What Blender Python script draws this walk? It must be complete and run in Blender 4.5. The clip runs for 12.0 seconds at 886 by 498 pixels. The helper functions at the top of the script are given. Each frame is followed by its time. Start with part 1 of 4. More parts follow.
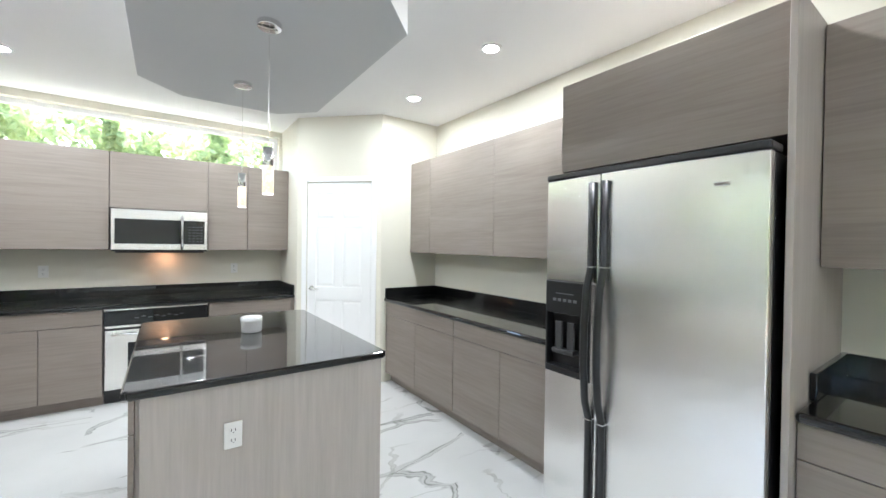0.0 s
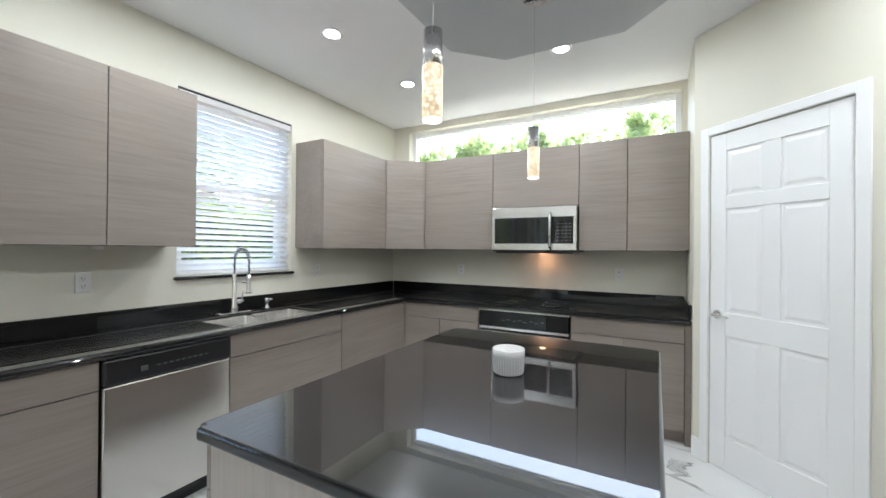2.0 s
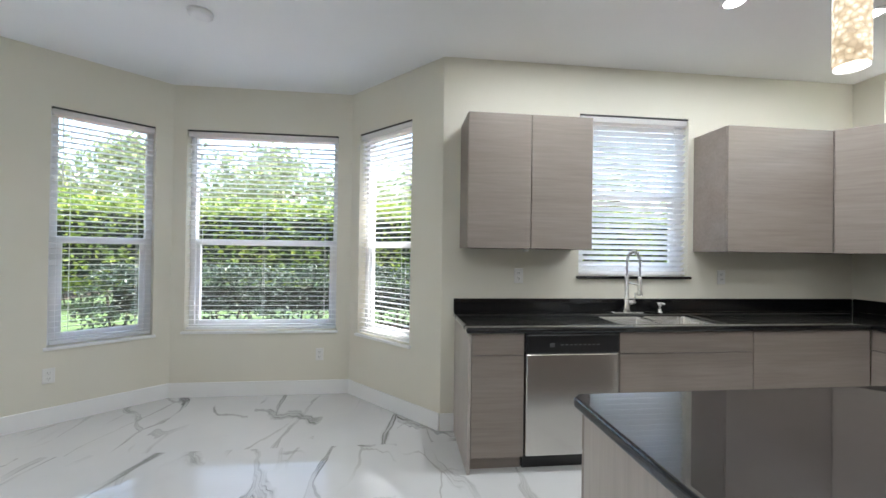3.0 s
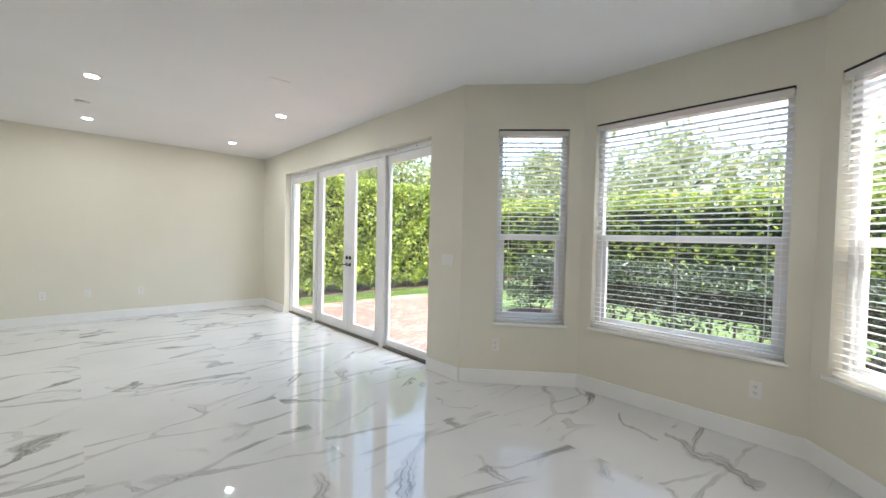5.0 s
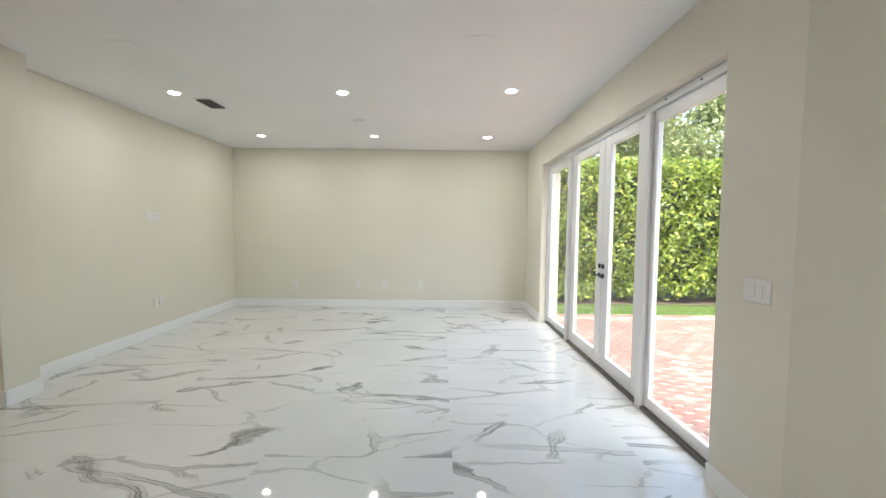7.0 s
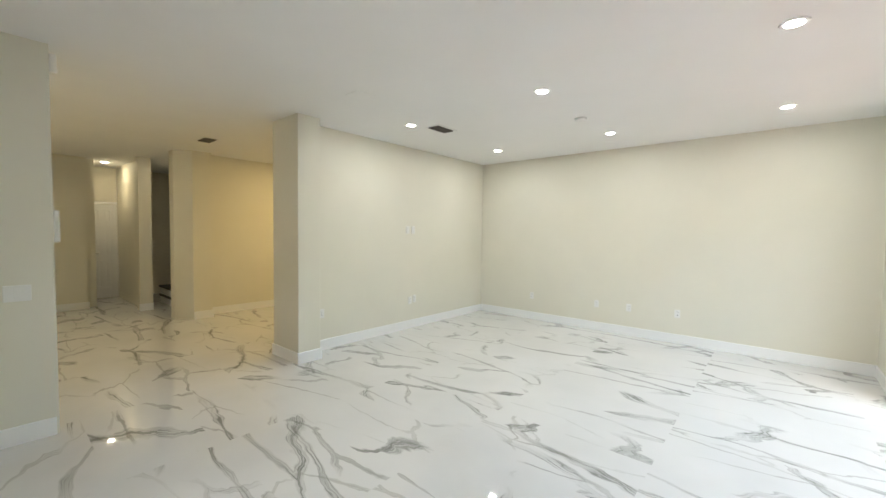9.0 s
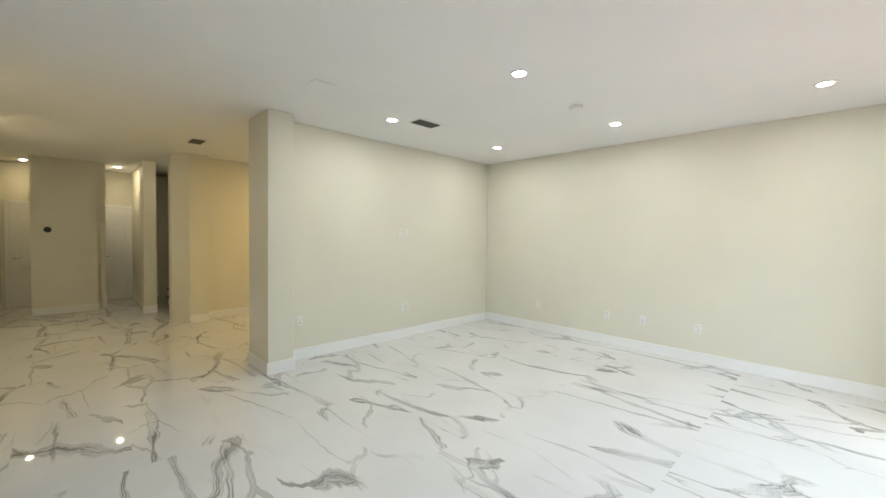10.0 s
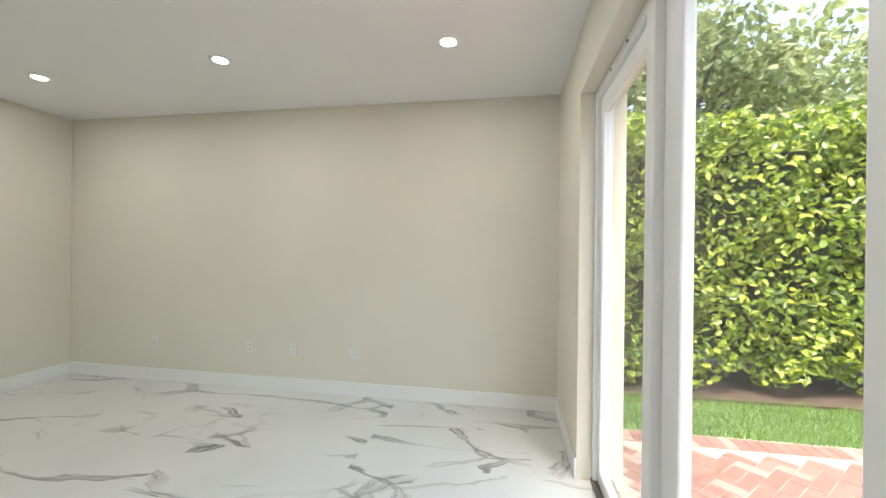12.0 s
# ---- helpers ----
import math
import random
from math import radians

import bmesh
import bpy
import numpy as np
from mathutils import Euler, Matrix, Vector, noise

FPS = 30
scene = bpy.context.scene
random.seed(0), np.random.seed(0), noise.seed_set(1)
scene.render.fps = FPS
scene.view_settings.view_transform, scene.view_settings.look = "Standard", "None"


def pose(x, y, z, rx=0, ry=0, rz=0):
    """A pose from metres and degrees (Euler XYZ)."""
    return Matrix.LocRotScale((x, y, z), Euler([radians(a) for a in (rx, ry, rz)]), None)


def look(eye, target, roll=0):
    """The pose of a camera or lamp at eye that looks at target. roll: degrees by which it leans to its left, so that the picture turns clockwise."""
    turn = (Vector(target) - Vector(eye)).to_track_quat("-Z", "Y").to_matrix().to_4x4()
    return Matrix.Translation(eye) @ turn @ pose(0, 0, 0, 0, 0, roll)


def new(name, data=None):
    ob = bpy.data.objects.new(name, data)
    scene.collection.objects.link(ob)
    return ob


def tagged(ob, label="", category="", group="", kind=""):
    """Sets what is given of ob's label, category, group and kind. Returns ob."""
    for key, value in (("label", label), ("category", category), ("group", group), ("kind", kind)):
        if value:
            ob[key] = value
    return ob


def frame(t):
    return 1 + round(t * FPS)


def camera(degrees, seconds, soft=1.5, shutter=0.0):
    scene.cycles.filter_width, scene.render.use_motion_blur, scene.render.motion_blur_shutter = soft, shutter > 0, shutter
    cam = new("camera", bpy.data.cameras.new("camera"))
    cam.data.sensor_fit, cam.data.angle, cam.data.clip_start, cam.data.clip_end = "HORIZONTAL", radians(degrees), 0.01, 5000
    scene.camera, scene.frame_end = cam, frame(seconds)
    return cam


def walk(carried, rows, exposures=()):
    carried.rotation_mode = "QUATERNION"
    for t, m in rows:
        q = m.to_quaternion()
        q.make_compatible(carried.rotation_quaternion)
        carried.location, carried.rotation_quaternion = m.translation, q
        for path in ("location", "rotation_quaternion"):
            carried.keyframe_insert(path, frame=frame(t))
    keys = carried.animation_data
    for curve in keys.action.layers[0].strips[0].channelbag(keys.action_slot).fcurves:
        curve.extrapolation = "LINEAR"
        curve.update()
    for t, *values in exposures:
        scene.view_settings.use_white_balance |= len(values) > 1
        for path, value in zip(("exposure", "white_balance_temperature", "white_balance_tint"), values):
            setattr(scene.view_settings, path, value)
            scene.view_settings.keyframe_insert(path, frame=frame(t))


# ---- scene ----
cam = camera(97.2, 12.0)

PATH = [
    (0, (-0.048, 0.046, 1.5), (1.109, 1.677, 1.479), 0.8),
    (0.5, (0.285, 0.47, 1.489), (1.138, 2.279, 1.468), 0.6),
    (1, (0.599, 0.836, 1.456), (0.97, 2.801, 1.447), 0.6),
    (1.5, (0.818, 1.129, 1.447), (0.556, 3.112, 1.442), 0.4),
    (2, (0.925, 1.345, 1.402), (-0.034, 3.1, 1.408), 0.5),
    (2.5, (1.033, 1.403, 1.397), (-0.607, 2.548, 1.405), 0.6),
    (3, (1.061, 1.385, 1.381), (-0.928, 1.602, 1.395), 0.8),
    (3.5, (1.04, 1.347, 1.385), (-0.899, 0.858, 1.388), 1.2),
    (5.5, (0.468, 0.924, 1.42), (-0.671, -0.718, 1.345), 1.1),
    (6, (0.156, 0.696, 1.455), (-0.658, -1.129, 1.359), 0.8),
    (6.5, (-0.166, 0.416, 1.473), (-0.538, -1.546, 1.373), 0.7),
    (7, (-0.463, 0.166, 1.489), (-0.474, -1.831, 1.379), 0.6),
    (7.5, (-0.748, -0.119, 1.522), (-0.308, -2.067, 1.413), 0.5),
    (9.5, (-1.216, -0.88, 1.564), (0.182, -2.308, 1.49), 0.8),
    (10, (-1.304, -1.316, 1.549), (0.121, -2.718, 1.484), 0.8),
    (10.5, (-1.349, -1.804, 1.55), (-0.014, -3.293, 1.504), 0.7),
    (11, (-1.364, -2.279, 1.557), (-0.272, -3.954, 1.514), 0.2),
    (11.5, (-1.473, -2.801, 1.537), (-0.778, -4.676, 1.511), 0.5),
    (12, (-1.602, -3.351, 1.475), (-1.265, -5.322, 1.475), 0.7),
]
walk(cam, [(t, look(eye, target, roll)) for t, eye, target, roll in PATH], exposures=[(0, 3.75, 5800, 7), (1.0, 3.55, 5750, 7), (1.5, 3.4, 5800, 7), (2.5, 3.15, 5850, 8), (3.5, 3.05, 6050, 9), (5.5, 2.9, 6350, 9), (7.0, 2.9, 6400, 8), (7.5, 2.95, 6550, 9), (9.5, 3.22, 6450, 6), (12, 2.72, 6550, 7)])

# ---- light ----
world = bpy.data.worlds.new("sky")
scene.world = world
world.use_nodes = True
wn = world.node_tree.nodes
sky = wn.new("ShaderNodeTexSky")
sky.sky_type, sky.sun_disc = "NISHITA", False
sky.sun_elevation, sky.sun_rotation = radians(66), radians(-2)
world.node_tree.links.new(sky.outputs[0], wn["Background"].inputs[0])
sky.dust_density, sky.air_density = 5.0, 1.2
wn["Background"].inputs[1].default_value = 0.15
sun_data = bpy.data.lights.new("sun", "SUN")
sun_data.energy, sun_data.angle, sun_data.color = 1.5, radians(10), (1, 0.95, 0.87)
sun = new("sun", sun_data)
sun.matrix_basis = look((-0.47, 13.35, 30), (0, 0, 0))
CAN_LIVING, CAN_KITCHEN, CAN_HALL = 1.1, 1.5, 1.7

CEIL = 2.897


# ---- materials ----
def mat_base(name, color, rough=0.5, metal=0.0, spec=0.5):
    m = bpy.data.materials.new(name)
    m.use_nodes = True
    b = m.node_tree.nodes["Principled BSDF"]
    b.inputs["Base Color"].default_value = (*color, 1)
    b.inputs["Roughness"].default_value = rough
    b.inputs["Metallic"].default_value = metal
    b.inputs["Specular IOR Level"].default_value = spec
    return m, m.node_tree.nodes, m.node_tree.links, b


def coords(n, l, scale=(1, 1, 1), turn=(0, 0, 0)):
    tc, mp = n.new("ShaderNodeTexCoord"), n.new("ShaderNodeMapping")
    l.new(tc.outputs["Object"], mp.inputs[0])
    mp.inputs["Scale"].default_value = scale
    mp.inputs["Rotation"].default_value = [radians(a) for a in turn]
    return mp.outputs[0]


def noise_node(n, l, vec, scale, detail=4, rough=0.55, distort=0.0):
    t = n.new("ShaderNodeTexNoise")
    t.inputs["Scale"].default_value, t.inputs["Detail"].default_value = scale, detail
    t.inputs["Roughness"].default_value, t.inputs["Distortion"].default_value = rough, distort
    if vec:
        l.new(vec, t.inputs["Vector"])
    return t.outputs["Fac"]


def ramp(n, l, fac, stops):
    r = n.new("ShaderNodeValToRGB")
    e = r.color_ramp.elements
    while len(e) < len(stops):
        e.new(0.5)
    for el, (p, c) in zip(e, stops):
        el.position, el.color = p, (*c, 1)
    l.new(fac, r.inputs[0])
    return r.outputs[0]


def mixc(n, l, fac, a, b, mode="MIX"):
    m = n.new("ShaderNodeMix")
    m.data_type, m.blend_type = "RGBA", mode
    for sock, v in ((m.inputs[0], fac), (m.inputs[6], a), (m.inputs[7], b)):
        if isinstance(v, (int, float)):
            sock.default_value = v
        elif isinstance(v, tuple):
            sock.default_value = (*v, 1)
        else:
            l.new(v, sock)
    return m.outputs[2]


def math_node(n, l, op, a, b=0.0):
    m = n.new("ShaderNodeMath")
    m.operation = op
    for sock, v in ((m.inputs[0], a), (m.inputs[1], b)):
        if isinstance(v, (int, float)):
            sock.default_value = v
        else:
            l.new(v, sock)
    return m.outputs[0]


def bump(n, l, b, height, strength=0.1, dist=0.01):
    k = n.new("ShaderNodeBump")
    k.inputs["Strength"].default_value, k.inputs["Distance"].default_value = strength, dist
    l.new(height, k.inputs["Height"])
    l.new(k.outputs[0], b.inputs["Normal"])


def paint(name, color, rough=0.55, vary=0.03, grain=0.12):
    m, n, l, b = mat_base(name, color, rough, 0, 0.35)
    v = coords(n, l)
    dark = tuple(c * (1 - vary) for c in color)
    l.new(ramp(n, l, noise_node(n, l, v, 1.3, 3), [(0.35, dark), (0.65, color)]), b.inputs["Base Color"])
    bump(n, l, b, noise_node(n, l, v, 160, 3), grain, 0.002)
    return m


def laminate(name, c1, c2, along):
    """Wood-grained laminate; along: 'x', 'y' or 'z', the way the grain runs."""
    m, n, l, b = mat_base(name, c1, 0.42, 0, 0.35)
    sc = {"x": (1.2, 26, 26), "y": (26, 1.2, 26), "z": (26, 26, 1.2)}[along]
    lo = {"x": (0.5, 5, 5), "y": (5, 0.5, 5), "z": (5, 5, 0.5)}[along]
    inf = n.new("ShaderNodeObjectInfo")
    tc = n.new("ShaderNodeTexCoord")
    off = n.new("ShaderNodeVectorMath")
    off.operation = "ADD"
    sh = n.new("ShaderNodeVectorMath")
    sh.operation = "SCALE"
    sh.inputs[0].default_value = (7, 5, 9)
    l.new(inf.outputs["Random"], sh.inputs["Scale"])
    l.new(tc.outputs["Object"], off.inputs[0])
    l.new(sh.outputs[0], off.inputs[1])
    outs = []
    for s in (sc, lo):
        mp = n.new("ShaderNodeMapping")
        mp.inputs["Scale"].default_value = s
        l.new(off.outputs[0], mp.inputs[0])
        outs.append(mp.outputs[0])
    fine = noise_node(n, l, outs[0], 2.2, 5, 0.65)
    broad = noise_node(n, l, outs[1], 1.2, 4, 0.6, 0.6)
    mix = math_node(n, l, "ADD", math_node(n, l, "MULTIPLY", fine, 0.5), math_node(n, l, "MULTIPLY", broad, 0.5))
    l.new(ramp(n, l, mix, [(0.36, c2), (0.62, c1)]), b.inputs["Base Color"])
    bump(n, l, b, fine, 0.12, 0.002)
    return m


def marble_floor():
    """Polished white stone tiles, 1.22 x 0.61 m, butted; each tile has its own broken, streaked veins that stop at its edges."""
    m, n, l, b = mat_base("polished_marble", (0.8, 0.8, 0.79), 0.05, 0, 0.65)
    flat = coords(n, l)

    def vec(op, a, second):
        k = n.new("ShaderNodeVectorMath")
        k.operation = op
        l.new(a, k.inputs[0])
        if isinstance(second, tuple):
            k.inputs[1].default_value = second
        elif second is not None:
            l.new(second, k.inputs[1])
        return k.outputs[0]

    cell = vec("DIVIDE", vec("ADD", flat, (0.55, 2.28, 0)), (1.22, 0.61, 1))
    own = n.new("ShaderNodeTexWhiteNoise")
    own.noise_dimensions = "2D"
    l.new(vec("FLOOR", cell, None), own.inputs["Vector"])
    tile = vec("ADD", flat, vec("MULTIPLY", own.outputs["Color"], (60, 60, 0)))
    col = ramp(n, l, noise_node(n, l, flat, 1.1, 4), [(0.3, (0.63, 0.635, 0.625)), (0.6, (0.69, 0.692, 0.68))])

    def mapped(scale, turn):
        mp = n.new("ShaderNodeMapping")
        l.new(tile, mp.inputs[0])
        mp.inputs["Scale"].default_value, mp.inputs["Rotation"].default_value = scale, (0, 0, radians(turn))
        return mp.outputs[0]

    for size, scale, turn, width, lo, hi, tone, top in (
            (0.66, (0.50, 1.35, 0), 24, 0.021, 0.42, 0.50, (0.17, 0.175, 0.16), 0.85),
            (0.66, (0.52, 1.35, 0), -32, 0.017, 0.45, 0.53, (0.18, 0.18, 0.165), 0.80),
            (0.85, (0.60, 1.30, 0), 74, 0.015, 0.48, 0.56, (0.23, 0.23, 0.21), 0.62),
            (1.25, (0.50, 1.40, 0), 10, 0.012, 0.45, 0.55, (0.30, 0.30, 0.265), 0.5)):
        v = mapped(scale, turn)
        t = n.new("ShaderNodeTexNoise")
        t.inputs["Scale"].default_value, t.inputs["Detail"].default_value, t.inputs["Roughness"].default_value = 1.7, 4, 0.55
        l.new(v, t.inputs["Vector"])
        v = vec("ADD", v, vec("MULTIPLY", t.outputs["Color"], (0.42, 0.42, 0)))
        vor = n.new("ShaderNodeTexVoronoi")
        vor.voronoi_dimensions, vor.feature = "2D", "DISTANCE_TO_EDGE"
        vor.inputs["Scale"].default_value = size
        l.new(v, vor.inputs["Vector"])
        d = vor.outputs["Distance"]
        swell = math_node(n, l, "POWER", noise_node(n, l, v, 2.4, 3), 2.4)
        wv = math_node(n, l, "ADD", math_node(n, l, "MULTIPLY", swell, width * 5.5), 0.0015)
        near = math_node(n, l, "MAXIMUM", math_node(n, l, "SUBTRACT", 1.0, math_node(n, l, "DIVIDE", d, wv)), 0.0)
        body = math_node(n, l, "MINIMUM", math_node(n, l, "MULTIPLY", near, 3.0), 1.0)
        # fine lines that run along the vein
        lines = n.new("ShaderNodeTexNoise")
        lines.noise_dimensions = "4D"
        lines.inputs["Scale"].default_value, lines.inputs["Detail"].default_value = 3.0, 3
        l.new(v, lines.inputs["Vector"])
        l.new(math_node(n, l, "MULTIPLY", d, 42.0), lines.inputs["W"])
        streak = ramp(n, l, lines.outputs["Fac"], [(0.36, (0.12, 0.12, 0.12)), (0.52, (0.42, 0.42, 0.42)), (0.64, (1, 1, 1))])
        gate = ramp(n, l, noise_node(n, l, v, 1.25, 2), [(lo, (0, 0, 0)), (hi, (1, 1, 1))])
        fac = math_node(n, l, "MULTIPLY", math_node(n, l, "MULTIPLY", body, streak), gate)
        col = mixc(n, l, math_node(n, l, "MINIMUM", fac, top), col, tone)
    l.new(col, b.inputs["Base Color"])
    l.new(math_node(n, l, "ADD", math_node(n, l, "MULTIPLY", noise_node(n, l, flat, 3.0, 3), 0.035), 0.01), b.inputs["Roughness"])
    return m


def granite():
    m, n, l, b = mat_base("black_granite", (0.012, 0.012, 0.014), 0.06, 0, 0.5)
    v = coords(n, l)
    f = noise_node(n, l, v, 210, 3, 0.7)
    l.new(ramp(n, l, f, [(0.5, (0.003, 0.003, 0.0035)), (0.68, (0.010, 0.0105, 0.012)), (0.78, (0.04, 0.04, 0.044))]), b.inputs["Base Color"])
    l.new(math_node(n, l, "ADD", math_node(n, l, "MULTIPLY", noise_node(n, l, v, 2.5, 3), 0.04), 0.19), b.inputs["Roughness"])
    b.inputs["Coat Weight"].default_value, b.inputs["Coat Roughness"].default_value, b.inputs["Coat IOR"].default_value = 1.0, 0.0, 1.48
    b.inputs["Specular IOR Level"].default_value = 0.16
    return m


def steel(name, color=(0.80, 0.795, 0.78), rough=0.27, along=(2, 2, 900)):
    m, n, l, b = mat_base(name, color, rough, 1.0)
    f = noise_node(n, l, coords(n, l, along), 1.5, 4)
    l.new(math_node(n, l, "ADD", math_node(n, l, "MULTIPLY", f, 0.03), rough - 0.015), b.inputs["Roughness"])
    bump(n, l, b, f, 0.004, 0.0003)
    return m


def plain(name, color, rough=0.4, metal=0.0, vary=0.08):
    m, n, l, b = mat_base(name, color, rough, metal)
    l.new(ramp(n, l, noise_node(n, l, coords(n, l), 9, 4), [(0.3, tuple(c * (1 - vary) for c in color)), (0.7, color)]), b.inputs["Base Color"])
    return m


def glass(name, rough=0.0):
    m = bpy.data.materials.new(name)
    m.use_nodes = True
    n, l = m.node_tree.nodes, m.node_tree.links
    n.remove(n["Principled BSDF"])
    tr, gl, mx, fr = n.new("ShaderNodeBsdfTransparent"), n.new("ShaderNodeBsdfGlossy"), n.new("ShaderNodeMixShader"), n.new("ShaderNodeLayerWeight")
    tr.inputs[0].default_value = (0.96, 0.975, 0.965, 1)
    gl.inputs["Roughness"].default_value = rough
    fr.inputs[0].default_value = 0.5
    rise = math_node(n, l, "POWER", fr.outputs["Facing"], 5.0)
    l.new(math_node(n, l, "ADD", math_node(n, l, "MULTIPLY", rise, 0.7), 0.035), mx.inputs[0])
    l.new(tr.outputs[0], mx.inputs[1])
    l.new(gl.outputs[0], mx.inputs[2])
    l.new(mx.outputs[0], n["Material Output"].inputs[0])
    return m


def glow(name, color, strength):
    m, n, l, b = mat_base(name, color, 0.4)
    b.inputs["Emission Color"].default_value = (*color, 1)
    b.inputs["Emission Strength"].default_value = strength
    return m


def leaf_mat(name, stops):
    m, n, l, b = mat_base(name, stops[0], 0.4)
    g = n.new("ShaderNodeNewGeometry")
    k = len(stops) - 1
    l.new(ramp(n, l, g.outputs["Random Per Island"], [(i / k, c) for i, c in enumerate(stops)]), b.inputs["Base Color"])
    tl, mx = n.new("ShaderNodeBsdfTranslucent"), n.new("ShaderNodeMixShader")
    r2 = ramp(n, l, g.outputs["Random Per Island"], [(i / k, tuple(min(1, 1.5 * x) for x in c)) for i, c in enumerate(stops)])
    l.new(r2, tl.inputs[0])
    mx.inputs[0].default_value = 0.35
    l.new(b.outputs[0], mx.inputs[1])
    l.new(tl.outputs[0], mx.inputs[2])
    l.new(mx.outputs[0], n["Material Output"].inputs[0])
    return m


WALL = paint("warm_white_wall_paint", (0.75, 0.722, 0.62), 0.5)
CEILING = paint("ceiling_paint", (0.87, 0.87, 0.865), 0.7, 0.02)
TRIM = paint("white_trim_paint", (0.87, 0.87, 0.86), 0.32, 0.02, 0.03)
VINYL = plain("white_vinyl", (0.82, 0.82, 0.82), 0.35, 0, 0.02)
SLAT, sn, sl, sb = mat_base("white_blind_slat", (0.9, 0.9, 0.9), 0.4)
thin, smix = sn.new("ShaderNodeBsdfTranslucent"), sn.new("ShaderNodeMixShader")
thin.inputs[0].default_value, smix.inputs[0].default_value = (0.92, 0.92, 0.91, 1), 0.55
sl.new(sb.outputs[0], smix.inputs[1])
sl.new(thin.outputs[0], smix.inputs[2])
sl.new(smix.outputs[0], sn["Material Output"].inputs[0])
MARBLE = marble_floor()
GRANITE = granite()
G1, G2 = (0.29, 0.248, 0.215), (0.226, 0.190, 0.164)
WOOD_X = laminate("greige_laminate_x", G1, G2, "x")
WOOD_Y = laminate("greige_laminate_y", G1, G2, "y")
WOOD_Z = laminate("greige_laminate_upright", (0.48, 0.435, 0.395), (0.40, 0.358, 0.322), "z")
STEEL = steel("brushed_steel")
FRIDGE_STEEL, fn, fl, fb = mat_base("bright_brushed_steel", (0.88, 0.875, 0.865), 0.26, 1.0)
fl.new(ramp(fn, fl, noise_node(fn, fl, coords(fn, fl, (2, 2, 60)), 3.0, 3), [(0.3, (0.85, 0.845, 0.835)), (0.7, (0.89, 0.885, 0.875))]), fb.inputs["Base Color"])
turn_z = FRIDGE_STEEL.node_tree.nodes.new("ShaderNodeTangent")
turn_z.direction_type, turn_z.axis = "RADIAL", "Z"
FRIDGE_STEEL.node_tree.links.new(turn_z.outputs[0], fb.inputs["Tangent"])
fb.inputs["Anisotropic"].default_value = 0.85
STEEL_H = steel("brushed_steel_upright", (0.64, 0.615, 0.58), 0.2, (900, 900, 2))
CHROME = steel("chrome", (0.75, 0.75, 0.76), 0.09, (5, 5, 5))
BLACK = plain("black_plastic", (0.014, 0.014, 0.015), 0.28)
DARKGLASS = plain("black_glass", (0.012, 0.013, 0.014), 0.04)
OUTLET = plain("white_plastic", (0.80, 0.79, 0.76), 0.35, 0, 0.02)
SLOT = plain("dark_slot", (0.03, 0.03, 0.03), 0.6)
CERAMIC = plain("white_ceramic", (0.82, 0.81, 0.79), 0.2, 0, 0.02)
GLASS = glass("window_glass")
LENS = glow("lamp_lens", (1.0, 0.96, 0.9), 4.0)
STUCCO = paint("outside_stucco", (0.66, 0.61, 0.5), 0.85, 0.08, 0.6)
DARK = plain("dark_tread", (0.035, 0.03, 0.028), 0.5)


# ---- mesh helpers ----
def add_box(bm, b):
    x0, x1, y0, y1, z0, z1 = b
    v = [bm.verts.new(p) for p in ((x0, y0, z0), (x1, y0, z0), (x1, y1, z0), (x0, y1, z0), (x0, y0, z1), (x1, y0, z1), (x1, y1, z1), (x0, y1, z1))]
    for f in ((0, 3, 2, 1), (4, 5, 6, 7), (0, 1, 5, 4), (1, 2, 6, 5), (2, 3, 7, 6), (3, 0, 4, 7)):
        bm.faces.new([v[i] for i in f])


def add_tube(bm, path, radius, seg=12):
    """A round tube along a path of points; radius: one number or one for each point."""
    pts = [Vector(p) for p in path]
    rad = radius if isinstance(radius, (list, tuple)) else [radius] * len(pts)
    rings, up = [], None
    for i, p in enumerate(pts):
        d = (pts[min(i + 1, len(pts) - 1)] - pts[max(i - 1, 0)]).normalized()
        if up is None:
            up = d.orthogonal().normalized()
        up = (up - d * up.dot(d)).normalized()
        side = d.cross(up)
        rings.append([bm.verts.new(p + rad[i] * (math.cos(a) * up + math.sin(a) * side)) for a in [2 * math.pi * k / seg for k in range(seg)]])
    for r, q in zip(rings, rings[1:]):
        for k in range(seg):
            bm.faces.new((r[k], r[(k + 1) % seg], q[(k + 1) % seg], q[k]))
    bm.faces.new(rings[0][::-1])
    bm.faces.new(rings[-1])


def add_lathe(bm, profile, center=(0, 0, 0), seg=32):
    """A turned solid: (radius, height) from one end to the other."""
    cx, cy, cz = center
    rings = [[bm.verts.new((cx + r * math.cos(2 * math.pi * k / seg), cy + r * math.sin(2 * math.pi * k / seg), cz + z)) for k in range(seg)] for r, z in profile]
    for r, q in zip(rings, rings[1:]):
        for k in range(seg):
            bm.faces.new((r[k], r[(k + 1) % seg], q[(k + 1) % seg], q[k]))
    bm.faces.new(rings[0][::-1])
    bm.faces.new(rings[-1])


